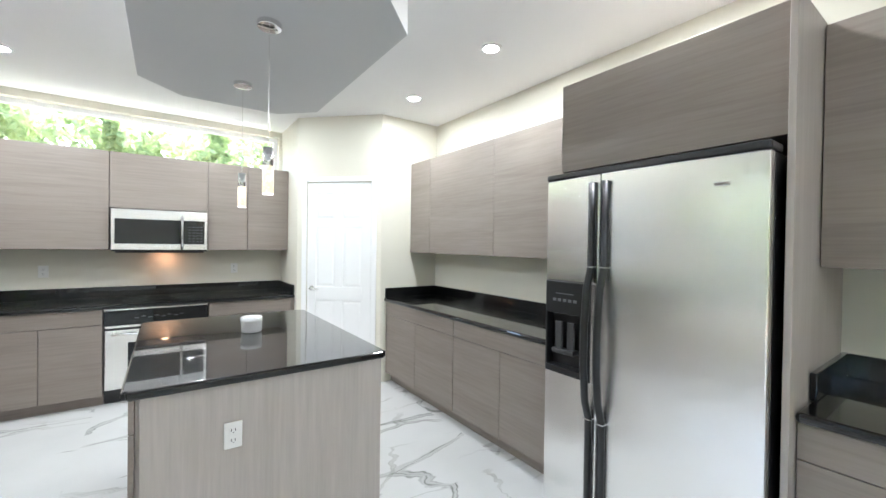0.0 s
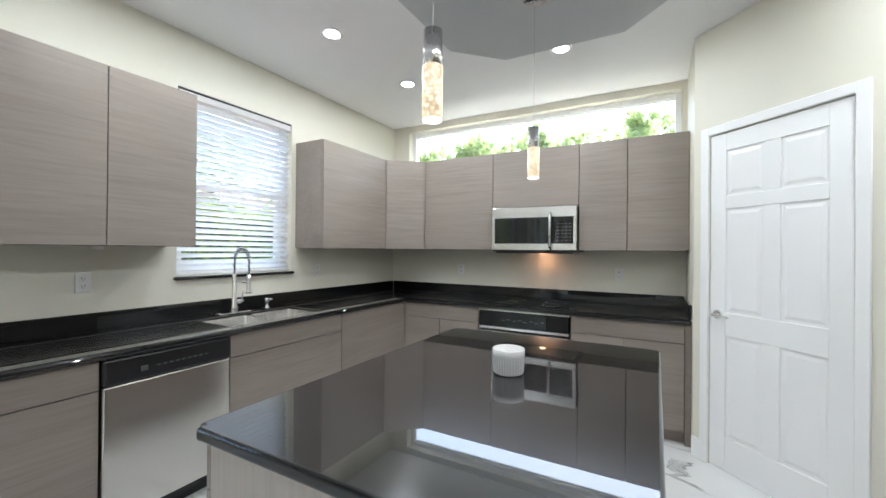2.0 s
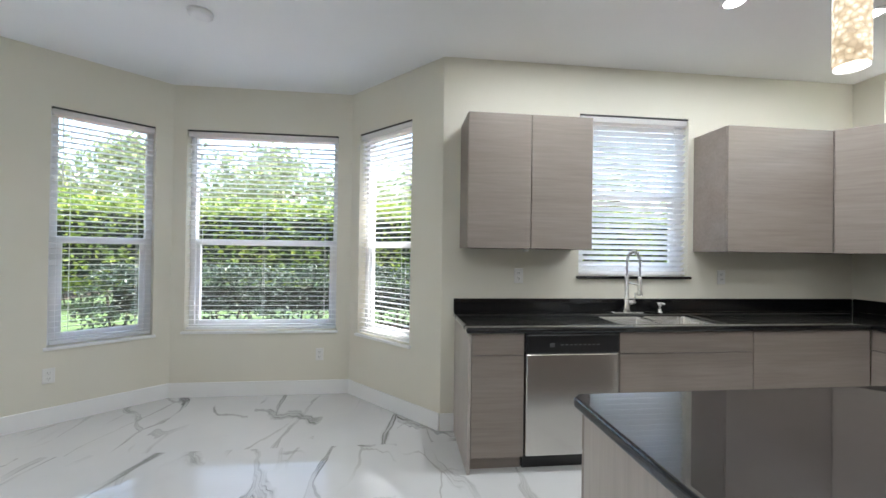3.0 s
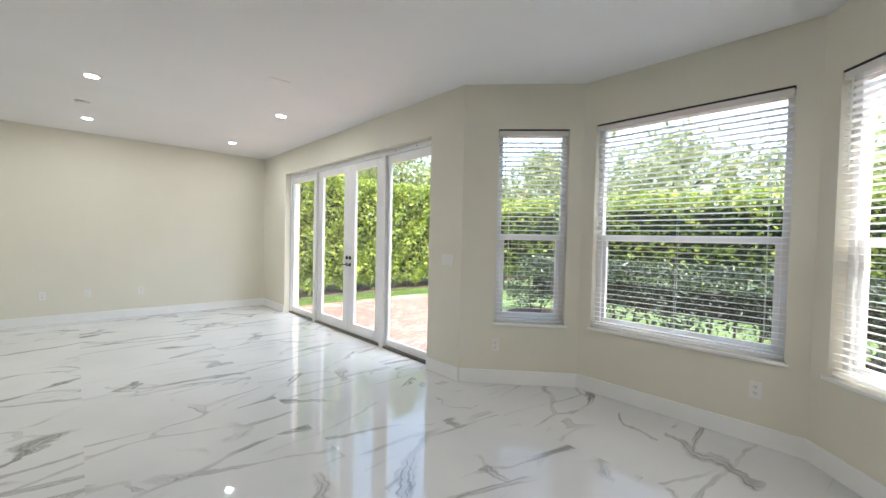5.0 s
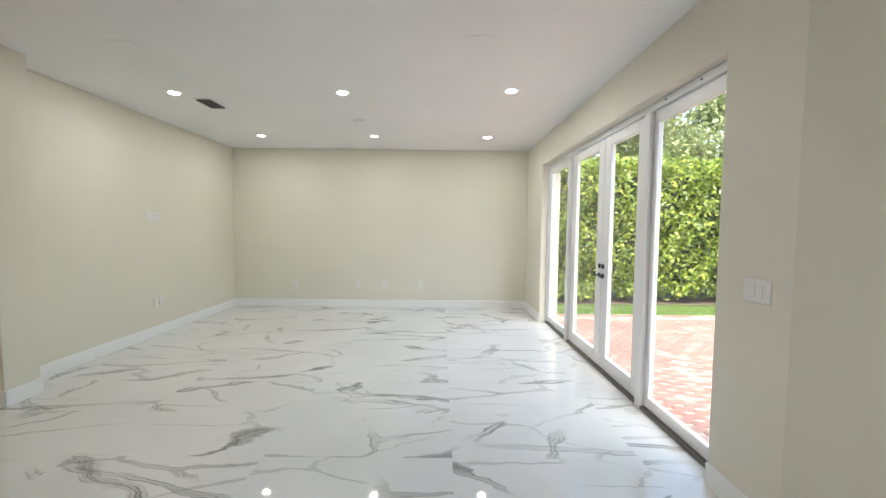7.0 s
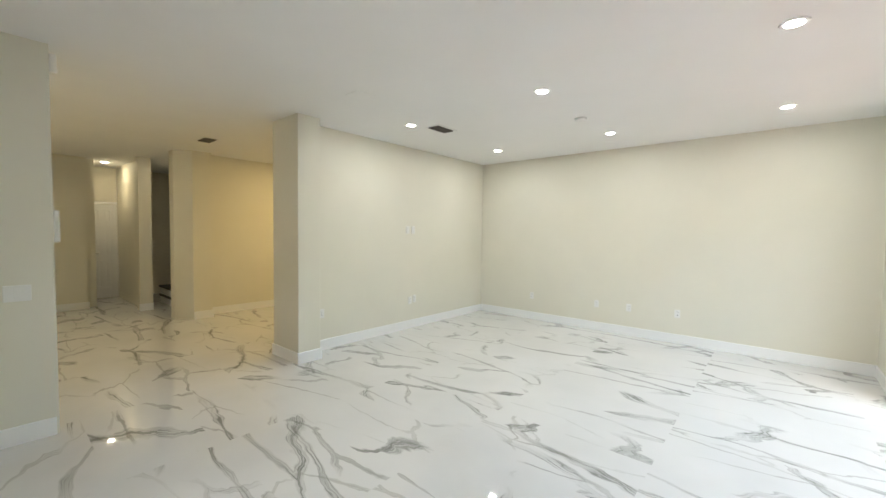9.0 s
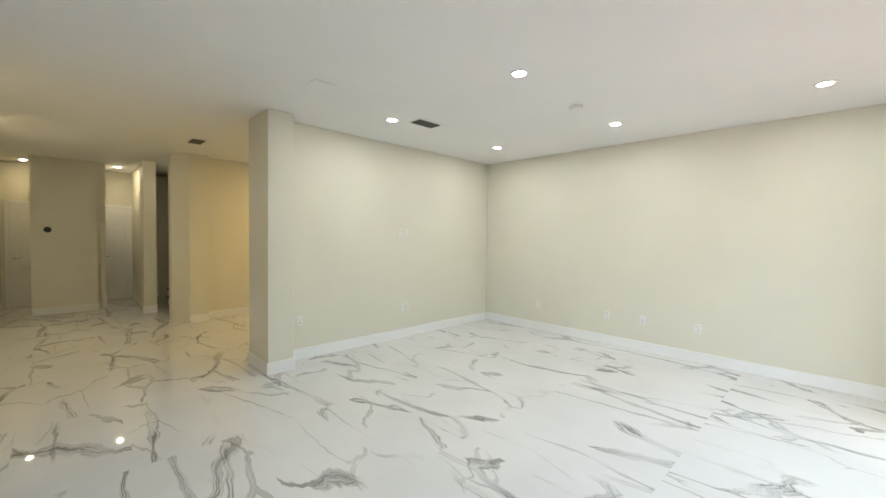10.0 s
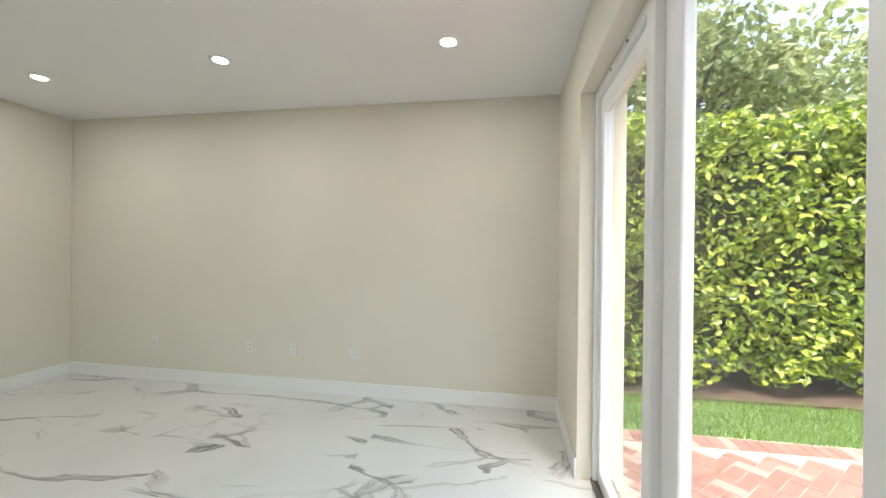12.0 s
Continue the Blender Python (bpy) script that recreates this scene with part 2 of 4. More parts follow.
def finish(name, bm, mat, parent=None, bevel=0.0, smooth=False, place=None, seg=2):
    """Makes an object of bm. Its points are in the world, or in the parent's own space where the parent has been turned."""
    bmesh.ops.recalc_face_normals(bm, faces=bm.faces[:])
    me = bpy.data.meshes.new(name)
    if parent and place is None:
        bm.transform(parent.matrix_basis.inverted())
    bm.to_mesh(me)
    bm.free()
    me.materials.append(mat)
    if smooth:
        me.polygons.foreach_set("use_smooth", [True] * len(me.polygons))
    ob = new(name, me)
    ob.parent = parent
    if bevel:
        k = ob.modifiers.new("bevel", "BEVEL")
        k.width, k.segments, k.limit_method = bevel, seg, "ANGLE"
        if smooth:
            k.harden_normals = False
    return ob


def boxes(name, lst, mat, parent=None, bevel=0.0, local=False):
    bm = bmesh.new()
    for b in lst:
        add_box(bm, b)
    return finish(name, bm, mat, parent, bevel, place=True if local else None)


def root(name, m, label, category, group="", kind=""):
    ob = new(name)
    ob.empty_display_size = 0.1
    ob.matrix_basis = m if isinstance(m, Matrix) else pose(*m)
    return tagged(ob, label, category, group, kind)


def lathe(name, profile, mat, parent=None, center=(0, 0, 0), seg=32, local=False, smooth=True, bevel=0.0):
    bm = bmesh.new()
    add_lathe(bm, profile, center, seg)
    ob = finish(name, bm, mat, parent, bevel, False, True if local else None)
    if smooth:
        for p in ob.data.polygons:
            p.use_smooth = len(p.vertices) == 4
    return ob


# ---- setting ----
TH = 0.2


def wall_pose(p0, p1):
    d = Vector((p1[0] - p0[0], p1[1] - p0[1]))
    return pose(p0[0], p0[1], 0, 0, 0, math.degrees(math.atan2(d.y, d.x))), d.length


def wall(name, p0, p1, openings=(), ext=0.0, th=TH, base=True, mat=None, h=CEIL):
    """A wall from p0 to p1 with the room on its right hand; openings: (s0, s1, z0, z1) along it."""
    m, ln = wall_pose(p0, p1)
    lst, s = [], 0.0
    for s0, s1, z0, z1 in sorted(openings):
        lst.append((s, s0, 0, th, -0.12, h))
        if z0 > 0.01:
            lst.append((s0, s1, 0, th, -0.12, z0))
        if z1 < h - 0.01:
            lst.append((s0, s1, 0, th, z1, h))
        s = s1
    lst.append((s, ln + ext, 0, th, -0.12, h))
    ob = boxes(name, lst, mat or WALL, local=True)
    ob.matrix_basis = m
    tagged(ob, "smooth warm white painted wall", "wall", kind="structure")
    if base:
        s, lst = 0.0, []
        for s0, s1, z0, z1 in sorted(openings):
            if z0 < 0.01:
                lst.append((s, s0, -0.016, -0.0005, 0.0, 0.135))
                s = s1
        lst.append((s, ln, -0.016, -0.0005, 0.0, 0.135))
        bb = boxes("baseboard", lst, TRIM, bevel=0.004, local=True)
        bb.matrix_basis = m
        tagged(bb, "tall white painted baseboard along the wall", "baseboard", kind="structure")
    return ob


B0, B1, B2, B3 = (-2.042, -1.564), (-2.806, -0.722), (-2.81, 0.906), (-1.945, 1.705)
SW, SE = (-2.042, -7.042), (3.343, -7.042)
NW, NE = (-1.945, 5.31), (1.153, 5.31)
FD0, FD1, FDH = -5.985, -2.045, 2.492
wall("wall_west_living", SW, B0, [(FD0 - SW[1], FD1 - SW[1], 0, FDH)])
wall("wall_bay_south", B0, B1, [(0.335, 1.005, 0.60, 2.47)], ext=0.12)
wall("wall_bay_west", B1, B2, [(0.12, 1.497, 0.61, 2.487)], ext=0.12)
wall("wall_bay_north", B2, B3, [(0.125, 0.83, 0.60, 2.487)])
wall("wall_west_kitchen", B3, NW, [(2.81 - B3[1], 3.757 - B3[1], 1.205, 2.512)], ext=TH)
wall("wall_north", NW, NE, [(0.225, 3.06, 2.375, 2.825)], ext=TH, base=False)
wall("wall_pantry_side", NE, (1.153, 4.567), base=False, th=0.1)
PD0, PD1 = (1.153, 4.567), (1.846, 3.874)
wall("wall_pantry", PD0, PD1, [(0.118, 0.872, 0, 2.175)], th=0.1)
wall("wall_pantry_south", PD1, (2.56, 3.874), base=False, th=0.1)
wall("wall_east_kitchen", (2.56, 3.874), (2.56, -0.5), ext=0, th=0.15, base=False)
wall("wall_kitchen_return", (2.56, -0.5), (2.95, -0.5), base=False)
wall("wall_east_switches", (2.95, -0.5), (2.95, -0.916), th=0.16)
wall("wall_hall_north", (3.11, -0.5), (10.2, -0.5), base=False)
wall("wall_hall_end", (10.2, -0.3), (10.2, -7.3), base=False)
wall("wall_south", (10.2, -7.042), SW, ext=TH)
boxes("wall_switch_end", [(2.95, 3.11, -0.93, -0.9165, 0, CEIL)], WALL)
tagged(bpy.data.objects["wall_switch_end"], "painted end of a wall beside an opening", "wall", kind="structure")
stub = boxes("wall_east_living", [(3.343, 3.64, -7.04, -3.217, 0, CEIL), (3.043, 3.64, -3.217, -2.93, 0, CEIL)], WALL, bevel=0.006)
tagged(stub, "warm white wall that ends in a squared pier", "wall", kind="structure")
pb = boxes("baseboard", [(3.027, 3.0425, -3.232, -2.915, 0, 0.135), (3.027, 3.656, -2.9295, -2.914, 0, 0.135), (3.0427, 3.343, -3.233, -3.2175, 0, 0.135), (3.327, 3.3425, -7.03, -3.234, 0, 0.135)], TRIM, bevel=0.004)
tagged(pb, "tall white baseboard round the pier", "baseboard", kind="structure")

PLAN = [(-2.24, -7.2), (10.3, -7.2), (10.3, 5.5), (-2.13, 5.5), (-2.13, 1.78), (-2.97, 1.0), (-2.96, -0.82), (-2.24, -1.62)]


def sheet(name, z0, z1, mat, label, category, grow=0.0):
    bm = bmesh.new()
    pts = [(x + (grow if x > 0 else -grow), y + (grow if y > 1.5 else -grow if y < -1.5 else 0)) for x, y in PLAN]
    lo = [bm.verts.new((x, y, z0)) for x, y in pts]
    hi = [bm.verts.new((x, y, z1)) for x, y in pts]
    bm.faces.new(lo[::-1])
    bm.faces.new(hi)
    for i in range(len(pts)):
        bm.faces.new((lo[i], lo[(i + 1) % len(pts)], hi[(i + 1) % len(pts)], hi[i]))
    return tagged(finish(name, bm, mat), label, category, kind="structure")


sheet("floor", -0.1, 0, MARBLE, "polished white marble floor with grey veins", "floor")
sheet("ceiling", CEIL, CEIL + 0.15, CEILING, "flat white painted ceiling", "ceiling")
sheet("roof", CEIL + 0.16, CEIL + 0.4, STUCCO, "plain roof slab above the ceiling", "roof", 0.11)

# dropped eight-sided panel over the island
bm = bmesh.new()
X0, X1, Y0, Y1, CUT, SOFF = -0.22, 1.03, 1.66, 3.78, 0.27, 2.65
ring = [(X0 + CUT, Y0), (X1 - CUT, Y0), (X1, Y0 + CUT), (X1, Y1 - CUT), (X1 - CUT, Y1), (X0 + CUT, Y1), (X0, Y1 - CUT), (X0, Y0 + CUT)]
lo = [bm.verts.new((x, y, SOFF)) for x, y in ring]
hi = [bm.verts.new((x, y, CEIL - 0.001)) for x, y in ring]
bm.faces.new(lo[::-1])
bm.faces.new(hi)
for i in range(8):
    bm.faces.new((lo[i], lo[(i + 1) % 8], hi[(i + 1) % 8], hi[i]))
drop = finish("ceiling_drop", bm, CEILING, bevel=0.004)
# the underside's shade is put into a greyer colour; sides stay ceiling white
drop.data.materials.append(paint("ceiling_underside_shade", (0.60, 0.605, 0.605), 0.6, 0.02))
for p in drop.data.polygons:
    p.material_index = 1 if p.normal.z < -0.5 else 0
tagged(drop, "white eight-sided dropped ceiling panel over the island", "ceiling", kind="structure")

# hall beyond the opening
hall = boxes("wall_hall", [(8.9, 9.05, -1.85, -0.95, 0, CEIL), (7.95, 8.15, -2.66, -2.46, 0, CEIL), (6.68, 6.9, -7.04, -3.19, 0, CEIL), (6.9, 9.2, -3.75, -3.6, 0, CEIL),
                           (9.05, 10.19, -1.99, -1.85, 0, CEIL), (8.15, 10.19, -2.66, -2.53, 0, CEIL)], WALL)
tagged(hall, "warm white painted walls of the hall", "wall", kind="structure")
bm = bmesh.new()
cut = [(6.46, -3.19), (6.46, -2.90), (6.68, -2.68), (6.9, -2.68), (6.9, -3.19)]
lo = [bm.verts.new((x, y, 0)) for x, y in cut]
hi = [bm.verts.new((x, y, CEIL)) for x, y in cut]
bm.faces.new(lo)
bm.faces.new(hi[::-1])
for i in range(5):
    bm.faces.new((lo[i], lo[(i + 1) % 5], hi[(i + 1) % 5], hi[i]))
tagged(finish("wall_hall_pier", bm, WALL), "warm white wall pier in the hall", "wall", kind="structure")
hb = boxes("baseboard", [(8.884, 8.8995, -1.866, -0.95, 0, 0.135), (7.934, 7.9495, -2.66, -2.444, 0, 0.135), (6.664, 6.6795, -7.03, -3.2, 0, 0.135), (6.444, 6.4595, -3.205, -2.9, 0, 0.135), (6.46, 6.67, -3.205, -3.1905, 0, 0.135)], TRIM, bevel=0.003)
tagged(hb, "white baseboard in the hall", "baseboard", kind="structure")
st = root("stair", (7.6, -3.2, 0), "low stair with white riser and dark treads", "stair", kind="structure")
boxes("riser", [(7.0, 8.8, -3.6, -2.98, 0, 0.15), (7.3, 8.8, -3.6, -2.98, 0.15, 0.33)], TRIM, st)
boxes("tread", [(6.96, 8.8, -3.6, -2.95, 0.151, 0.185), (7.26, 8.8, -3.6, -2.95, 0.331, 0.365)], DARK, st, 0.006)


# ---- windows and doors of the setting ----
def window(name, p0, p1, s0, s1, z0, z1, blind=True, rail=None, sill_mat=None, clusters=1, slat_turn=-5):
    m, _ = wall_pose(p0, p1)
    w, h = s1 - s0, z1 - z0
    r = root(name, m @ pose(s0, 0, z0), "white vinyl window with clear glass set in the wall", "window", kind="structure")
    f = 0.05
    boxes("frame", [(0.001, f, 0.08, 0.15, 0.001, h - 0.001), (w - f, w - 0.001, 0.08, 0.15, 0.001, h - 0.001), (f, w - f, 0.08, 0.15, 0.001, f), (f, w - f, 0.08, 0.15, h - f, h - 0.001)], VINYL, r, 0.005, True)
    g = 0.035
    if rail:
        k = rail - z0
        boxes("sash", [(f, f + g, 0.10, 0.135, f, k), (w - f - g, w - f, 0.10, 0.135, f, k), (f + g, w - f - g, 0.10, 0.135, f, f + g), (f, w - f, 0.09, 0.14, k - 0.025, k + 0.025)], VINYL, r, 0.004, True)
        panes = [(f + g, w - f - g, f + g, k - 0.025), (f, w - f, k + 0.025, h - f)]
    else:
        panes = [(f, w - f, f, h - f)]
    for a, b, c, d in panes:
        p = boxes("pane", [(a, b, 0.115, 0.121, c, d)], GLASS, r, 0, True)
        p.visible_shadow = False
    if sill_mat:
        boxes("sill", [(-0.02, w + 0.02, -0.028, 0.075, -0.024, -0.001)], sill_mat, r, 0.005, True)
    if blind:
        b = root("blind", m @ pose(s0, 0, z0), "white horizontal slat blind, lowered with its slats open", "blind", "window blinds")
        boxes("headrail", [(0.008, w - 0.008, 0.005, 0.06, h - 0.06, h - 0.014)], SLAT, b, 0.004, True)
        # dark strip painted in for the shadow between headrail and lintel
        boxes("shadow_gap_strip", [(0.006, w - 0.006, 0.002, 0.05, h - 0.0135, h - 0.001)], SLOT, b, 0, True)
        boxes("bottom_rail", [(0.012, w - 0.012, 0.012, 0.06, 0.012, 0.035)], SLAT, b, 0.004, True)
        for k in range(clusters + 1):
            x = 0.12 + (w - 0.24) * k / clusters
            bm = bmesh.new()
            for y in (0.011, 0.061):
                add_tube(bm, [(x, y, 0.03), (x, y, h - 0.05)], 0.0012, 5)
            finish("cord", bm, SLAT, b, place=True)
        bm = bmesh.new()
        add_tube(bm, [(0.07, 0.0, h - 0.06), (0.072, -0.004, h - 0.62)], 0.004, 6)
        finish("tilt_wand", bm, SLAT, b, place=True)
        n = int((h - 0.1) / 0.0445)
        bm = bmesh.new()
        add_box(bm, (0.012, w - 0.012, -0.024, 0.024, -0.0015, 0.0015))
        first = finish("slat", bm, SLAT, b, place=True)
        for i in range(n):
            o = first if i == 0 else new("slat", first.data)
            o.parent = b
            o.matrix_basis = pose(0, 0.036, 0.055 + i * 0.0445, slat_turn, 0, 0)
    return r


window("window_1", B0, B1, 0.335, 1.005, 0.60, 2.47, rail=1.44, sill_mat=TRIM)
window("window_2", B1, B2, 0.12, 1.497, 0.61, 2.487, rail=1.44, sill_mat=TRIM, clusters=2)
window("window_3", B2, B3, 0.125, 0.83, 0.60, 2.487, rail=1.44, sill_mat=TRIM)
window("window_4", B3, NW, 2.81 - B3[1], 3.757 - B3[1], 1.205, 2.512, rail=1.86, sill_mat=GRANITE, slat_turn=-34)
window("window_5", NW, NE, 0.225, 3.06, 2.375, 2.825, blind=False)


def french_doors():
    r = root("door_1", (-2.18, FD0, 0), "white french doors between two fixed glass side panels, closed", "door", kind="structure")
    xa, xb = -2.235, -2.135
    posts = [FD0 + 0.002, -4.96, -3.04, FD1 - 0.002]
    fr = [(xa, xb, FD0 + 0.002, FD0 + 0.045, 0.0, FDH - 0.002), (xa, xb, FD1 - 0.045, FD1 - 0.002, 0, FDH - 0.002), (xa, xb, FD0 + 0.045, FD1 - 0.045, FDH - 0.06, FDH - 0.002)]
    for y in posts[1:3]:
        fr.append((xa, xb + 0.012, y - 0.045, y + 0.045, 0, FDH - 0.06))
    boxes("frame", fr, VINYL, r, 0.006)
    boxes("threshold", [(xa - 0.03, xb + 0.008, FD0 + 0.002, FD1 - 0.002, 0.0005, 0.028)], plain("bronze_threshold", (0.13, 0.12, 0.11), 0.4, 0.3), r, 0.005)
    top, bot = FDH - 0.062, 0.03
    leaves_y = [(FD0 + 0.047, -5.007, 0.05, "side_panel"), (-4.913, -3.932, 0.15, "leaf"), (-3.928, -3.087, 0.15, "leaf"), (-2.993, FD1 - 0.047, 0.05, "side_panel")]
    for y0, y1, st_w, nm in leaves_y:
        b0 = 0.09 if nm == "side_panel" else 0.14
        hd = 0.10
        leaf = boxes(nm, [(-2.205, -2.16, y0, y0 + st_w, bot, top), (-2.205, -2.16, y1 - st_w, y1, bot, top), (-2.205, -2.16, y0 + st_w, y1 - st_w, bot, bot + b0), (-2.205, -2.16, y0 + st_w, y1 - st_w, top - hd, top)], VINYL, r, 0.007)
        p = boxes("pane", [(-2.186, -2.179, y0 + st_w - 0.008, y1 - st_w + 0.008, bot + b0 - 0.008, top - hd + 0.008)], GLASS, r)
        p.visible_shadow = False
    bm = bmesh.new()
    for y in (-3.975, -3.885):
        s = -1 if y < -3.93 else 1
        for z in (1.0, 1.10):
            bmesh.ops.create_cone(bm, cap_ends=True, segments=18, radius1=0.027, radius2=0.024, depth=0.014, matrix=Matrix.Translation((-2.153, y, z)) @ Matrix.Rotation(math.pi / 2, 4, "Y"))
        add_tube(bm, [(-2.155, y, 1.0), (-2.11, y, 1.0), (-2.105, y + s * 0.02, 1.0), (-2.105, y + s * 0.11, 1.0)], 0.009, 10)
    finish("handle", bm, plain("dark_bronze", (0.05, 0.045, 0.04), 0.3, 0.8), r, 0.001, True)
    bm = bmesh.new()
    for y in (-5.6, -5.3, -2.8, -2.4):
        bmesh.ops.create_cone(bm, cap_ends=True, segments=10, radius1=0.007, radius2=0.007, depth=0.004, matrix=Matrix.Translation((-2.133, y, FDH - 0.03)) @ Matrix.Rotation(math.pi / 2, 4, "Y"))
    finish("plug", bm, SLOT, r)


french_doors()


def panel_door(name, m, w, h, label, arched=False):
    """A six-panel door, its face on y = 0 towards -y, hinged frame and casing with it."""
    r = root(name, m, label, "door", kind="structure")
    st, mid = 0.105, 0.09
    rails = [(0, 0.22), (0.40 * h, 0.40 * h + 0.15), (0.775 * h, 0.775 * h + 0.085), (h - 0.115, h)]
    x1, x2 = w / 2 - mid / 2, w / 2 + mid / 2
    lst = [(0.001, st, 0, 0.035, 0.008, h), (w - st, w - 0.001, 0, 0.035, 0.008, h)]
    for a, b in rails:
        lst.append((st, w - st, 0, 0.035, max(a, 0.008), b))
    for (a, b), (c, d) in zip(rails, rails[1:]):
        lst.append((x1, x2, 0, 0.035, b, c))
    slab = boxes("slab", lst, TRIM, r, 0.003, True)
    bm = bmesh.new()
    for (a, b), (c, d) in zip(rails, rails[1:]):
        for u0, u1 in ((st, x1), (x2, w - st)):
            add_box(bm, (u0, u1, 0.008, 0.03, b, c))
            e = 0.035
            o = [bm.verts.new(p) for p in ((u0 + 0.014, 0.0082, b + 0.014), (u1 - 0.014, 0.0082, b + 0.014), (u1 - 0.014, 0.0082, c - 0.014), (u0 + 0.014, 0.0082, c - 0.014))]
            i = [bm.verts.new(p) for p in ((u0 + e, 0.003, b + e), (u1 - e, 0.003, b + e), (u1 - e, 0.003, c - e), (u0 + e, 0.003, c - e))]
            bm.faces.new(i)
            for k in range(4):
                bm.faces.new((o[k], o[(k + 1) % 4], i[(k + 1) % 4], i[k]))
    finish("panel", bm, TRIM, r, place=True)
    boxes("casing", [(-0.062, -0.004, -0.016, 0.0, 0, h + 0.062), (w + 0.004, w + 0.062, -0.016, 0.0, 0, h + 0.062), (-0.004, w + 0.004, -0.016, 0.0, h + 0.006, h + 0.062)], TRIM, r, 0.005, True)
    bm = bmesh.new()
    bmesh.ops.create_cone(bm, cap_ends=True, segments=20, radius1=0.03, radius2=0.027, depth=0.014, matrix=Matrix.Translation((0.06, -0.007, 1.0)) @ Matrix.Rotation(math.pi / 2, 4, "X"))
    add_tube(bm, [(0.06, -0.01, 1.0), (0.06, -0.05, 1.0), (0.075, -0.056, 1.0), (0.165, -0.056, 0.995)], [0.011, 0.011, 0.011, 0.008], 10)
    finish("handle", bm, STEEL, r, 0.001, True, True)
    return r


mp, _ = wall_pose(PD0, PD1)
panel_door("door_2", mp @ pose(0.121, 0.002, 0), 0.748, 2.17, "white six-panel pantry door with steel lever, closed")
panel_door("door_3", pose(10.188, -2.02, 0, 0, 0, -90), 0.5, 2.08, "white six-panel door at the end of the hall")
panel_door("door_4", pose(10.188, -0.62, 0, 0, 0, -90), 0.85, 2.08, "white panel door in the far hall")


# ---- kitchen ----
def fronts(r, lst, mat):
    for b in lst:
        boxes("door", [b], mat, r, 0.0025)


def cabinet(name, base, body, front, mat, label, toe=None, group="kitchen cabinets"):
    r = root(name, base, label, "cabinet", group)
    boxes("body", body, mat, r, 0.001)
    fronts(r, front, mat)
    if toe:
        boxes("toe_kick", toe, mat, r)
    return r


GAP = 0.002
UZ0, UZ1 = 1.41, 2.357
WU, WW = -1.62, -1.9445
UP = "greige wood-grained wall cabinet with flat doors and no handles"
LOW = "greige wood-grained base cabinet with flat fronts and no handles"


def upper_w(y0, y1, n):
    d = (y1 - y0) / n
    cabinet("wall_cabinet", (-1.78, y0, UZ0), [(WW, WU, y0, y1, UZ0, UZ1)], [(WU + 0.001, WU + 0.021, y0 + i * d + GAP, y0 + (i + 1) * d - GAP, UZ0 + 0.001, UZ1 - 0.001) for i in range(n)], WOOD_Y, UP)


def upper_n(x0, x1, z0, n):
    d = (x1 - x0) / n
    cabinet("wall_cabinet", (x0, 5.1, z0), [(x0, x1, 4.98, 5.3095, z0, UZ1)], [(x0 + i * d + GAP, x0 + (i + 1) * d - GAP, 4.959, 4.979, z0 + 0.001, UZ1 - 0.001) for i in range(n)], WOOD_X, UP)


def upper_e(y0, y1, n, z1=2.405, xf=2.209, z0=UZ0):
    d = (y1 - y0) / n
    cabinet("wall_cabinet", (2.4, y0, z0), [(xf + 0.021, 2.5595, y0, y1, z0, z1)], [(xf, xf + 0.02, y0 + i * d + GAP, y0 + (i + 1) * d - GAP, z0 + 0.001, z1 - 0.001) for i in range(n)], WOOD_Y, UP)


upper_w(1.842, 2.747, 2)
upper_w(3.805, 4.69, 1)
upper_n(-1.275, -0.496, UZ0, 1)
upper_n(-0.494, 0.318, 1.815, 1)
upper_n(0.32, 0.707, UZ0, 1)
upper_n(0.709, 1.151, UZ0, 1)
upper_e(3.476, 3.872, 1)
upper_e(1.52, 3.474, 2)
upper_e(-0.42, 0.452, 1, xf=2.11, z0=1.43)
# corner cabinet with a slanted door
r = root("wall_cabinet", (-1.8, 5.1, UZ0), UP, "cabinet", "kitchen cabinets")
bm = bmesh.new()
pts = [(WW, 4.692), (-1.62, 4.692), (-1.277, 4.98), (-1.277, 5.3095), (WW, 5.3095)]
lo = [bm.verts.new((x, y, UZ0)) for x, y in pts]
hi = [bm.verts.new((x, y, UZ1)) for x, y in pts]
bm.faces.new(lo)
bm.faces.new(hi)
for i in range(5):
    bm.faces.new((lo[i], lo[(i + 1) % 5], hi[(i + 1) % 5], hi[i]))
finish("body", bm, WOOD_X, r)
mc, lc = wall_pose((-1.6, 4.697), (-1.283, 4.962))
d = boxes("door", [(0.002, lc - 0.002, 0, 0.018, UZ0 + 0.001, UZ1 - 0.001)], WOOD_X, None, 0.0025, True)
d.parent = r
d.matrix_basis = r.matrix_basis.inverted() @ mc
d.location.x += 0.006
d.location.y -= 0.006

CT, CB, TOE = 0.915, 0.878, 0.1
DRAW = 0.735
# west run
WF = -1.33


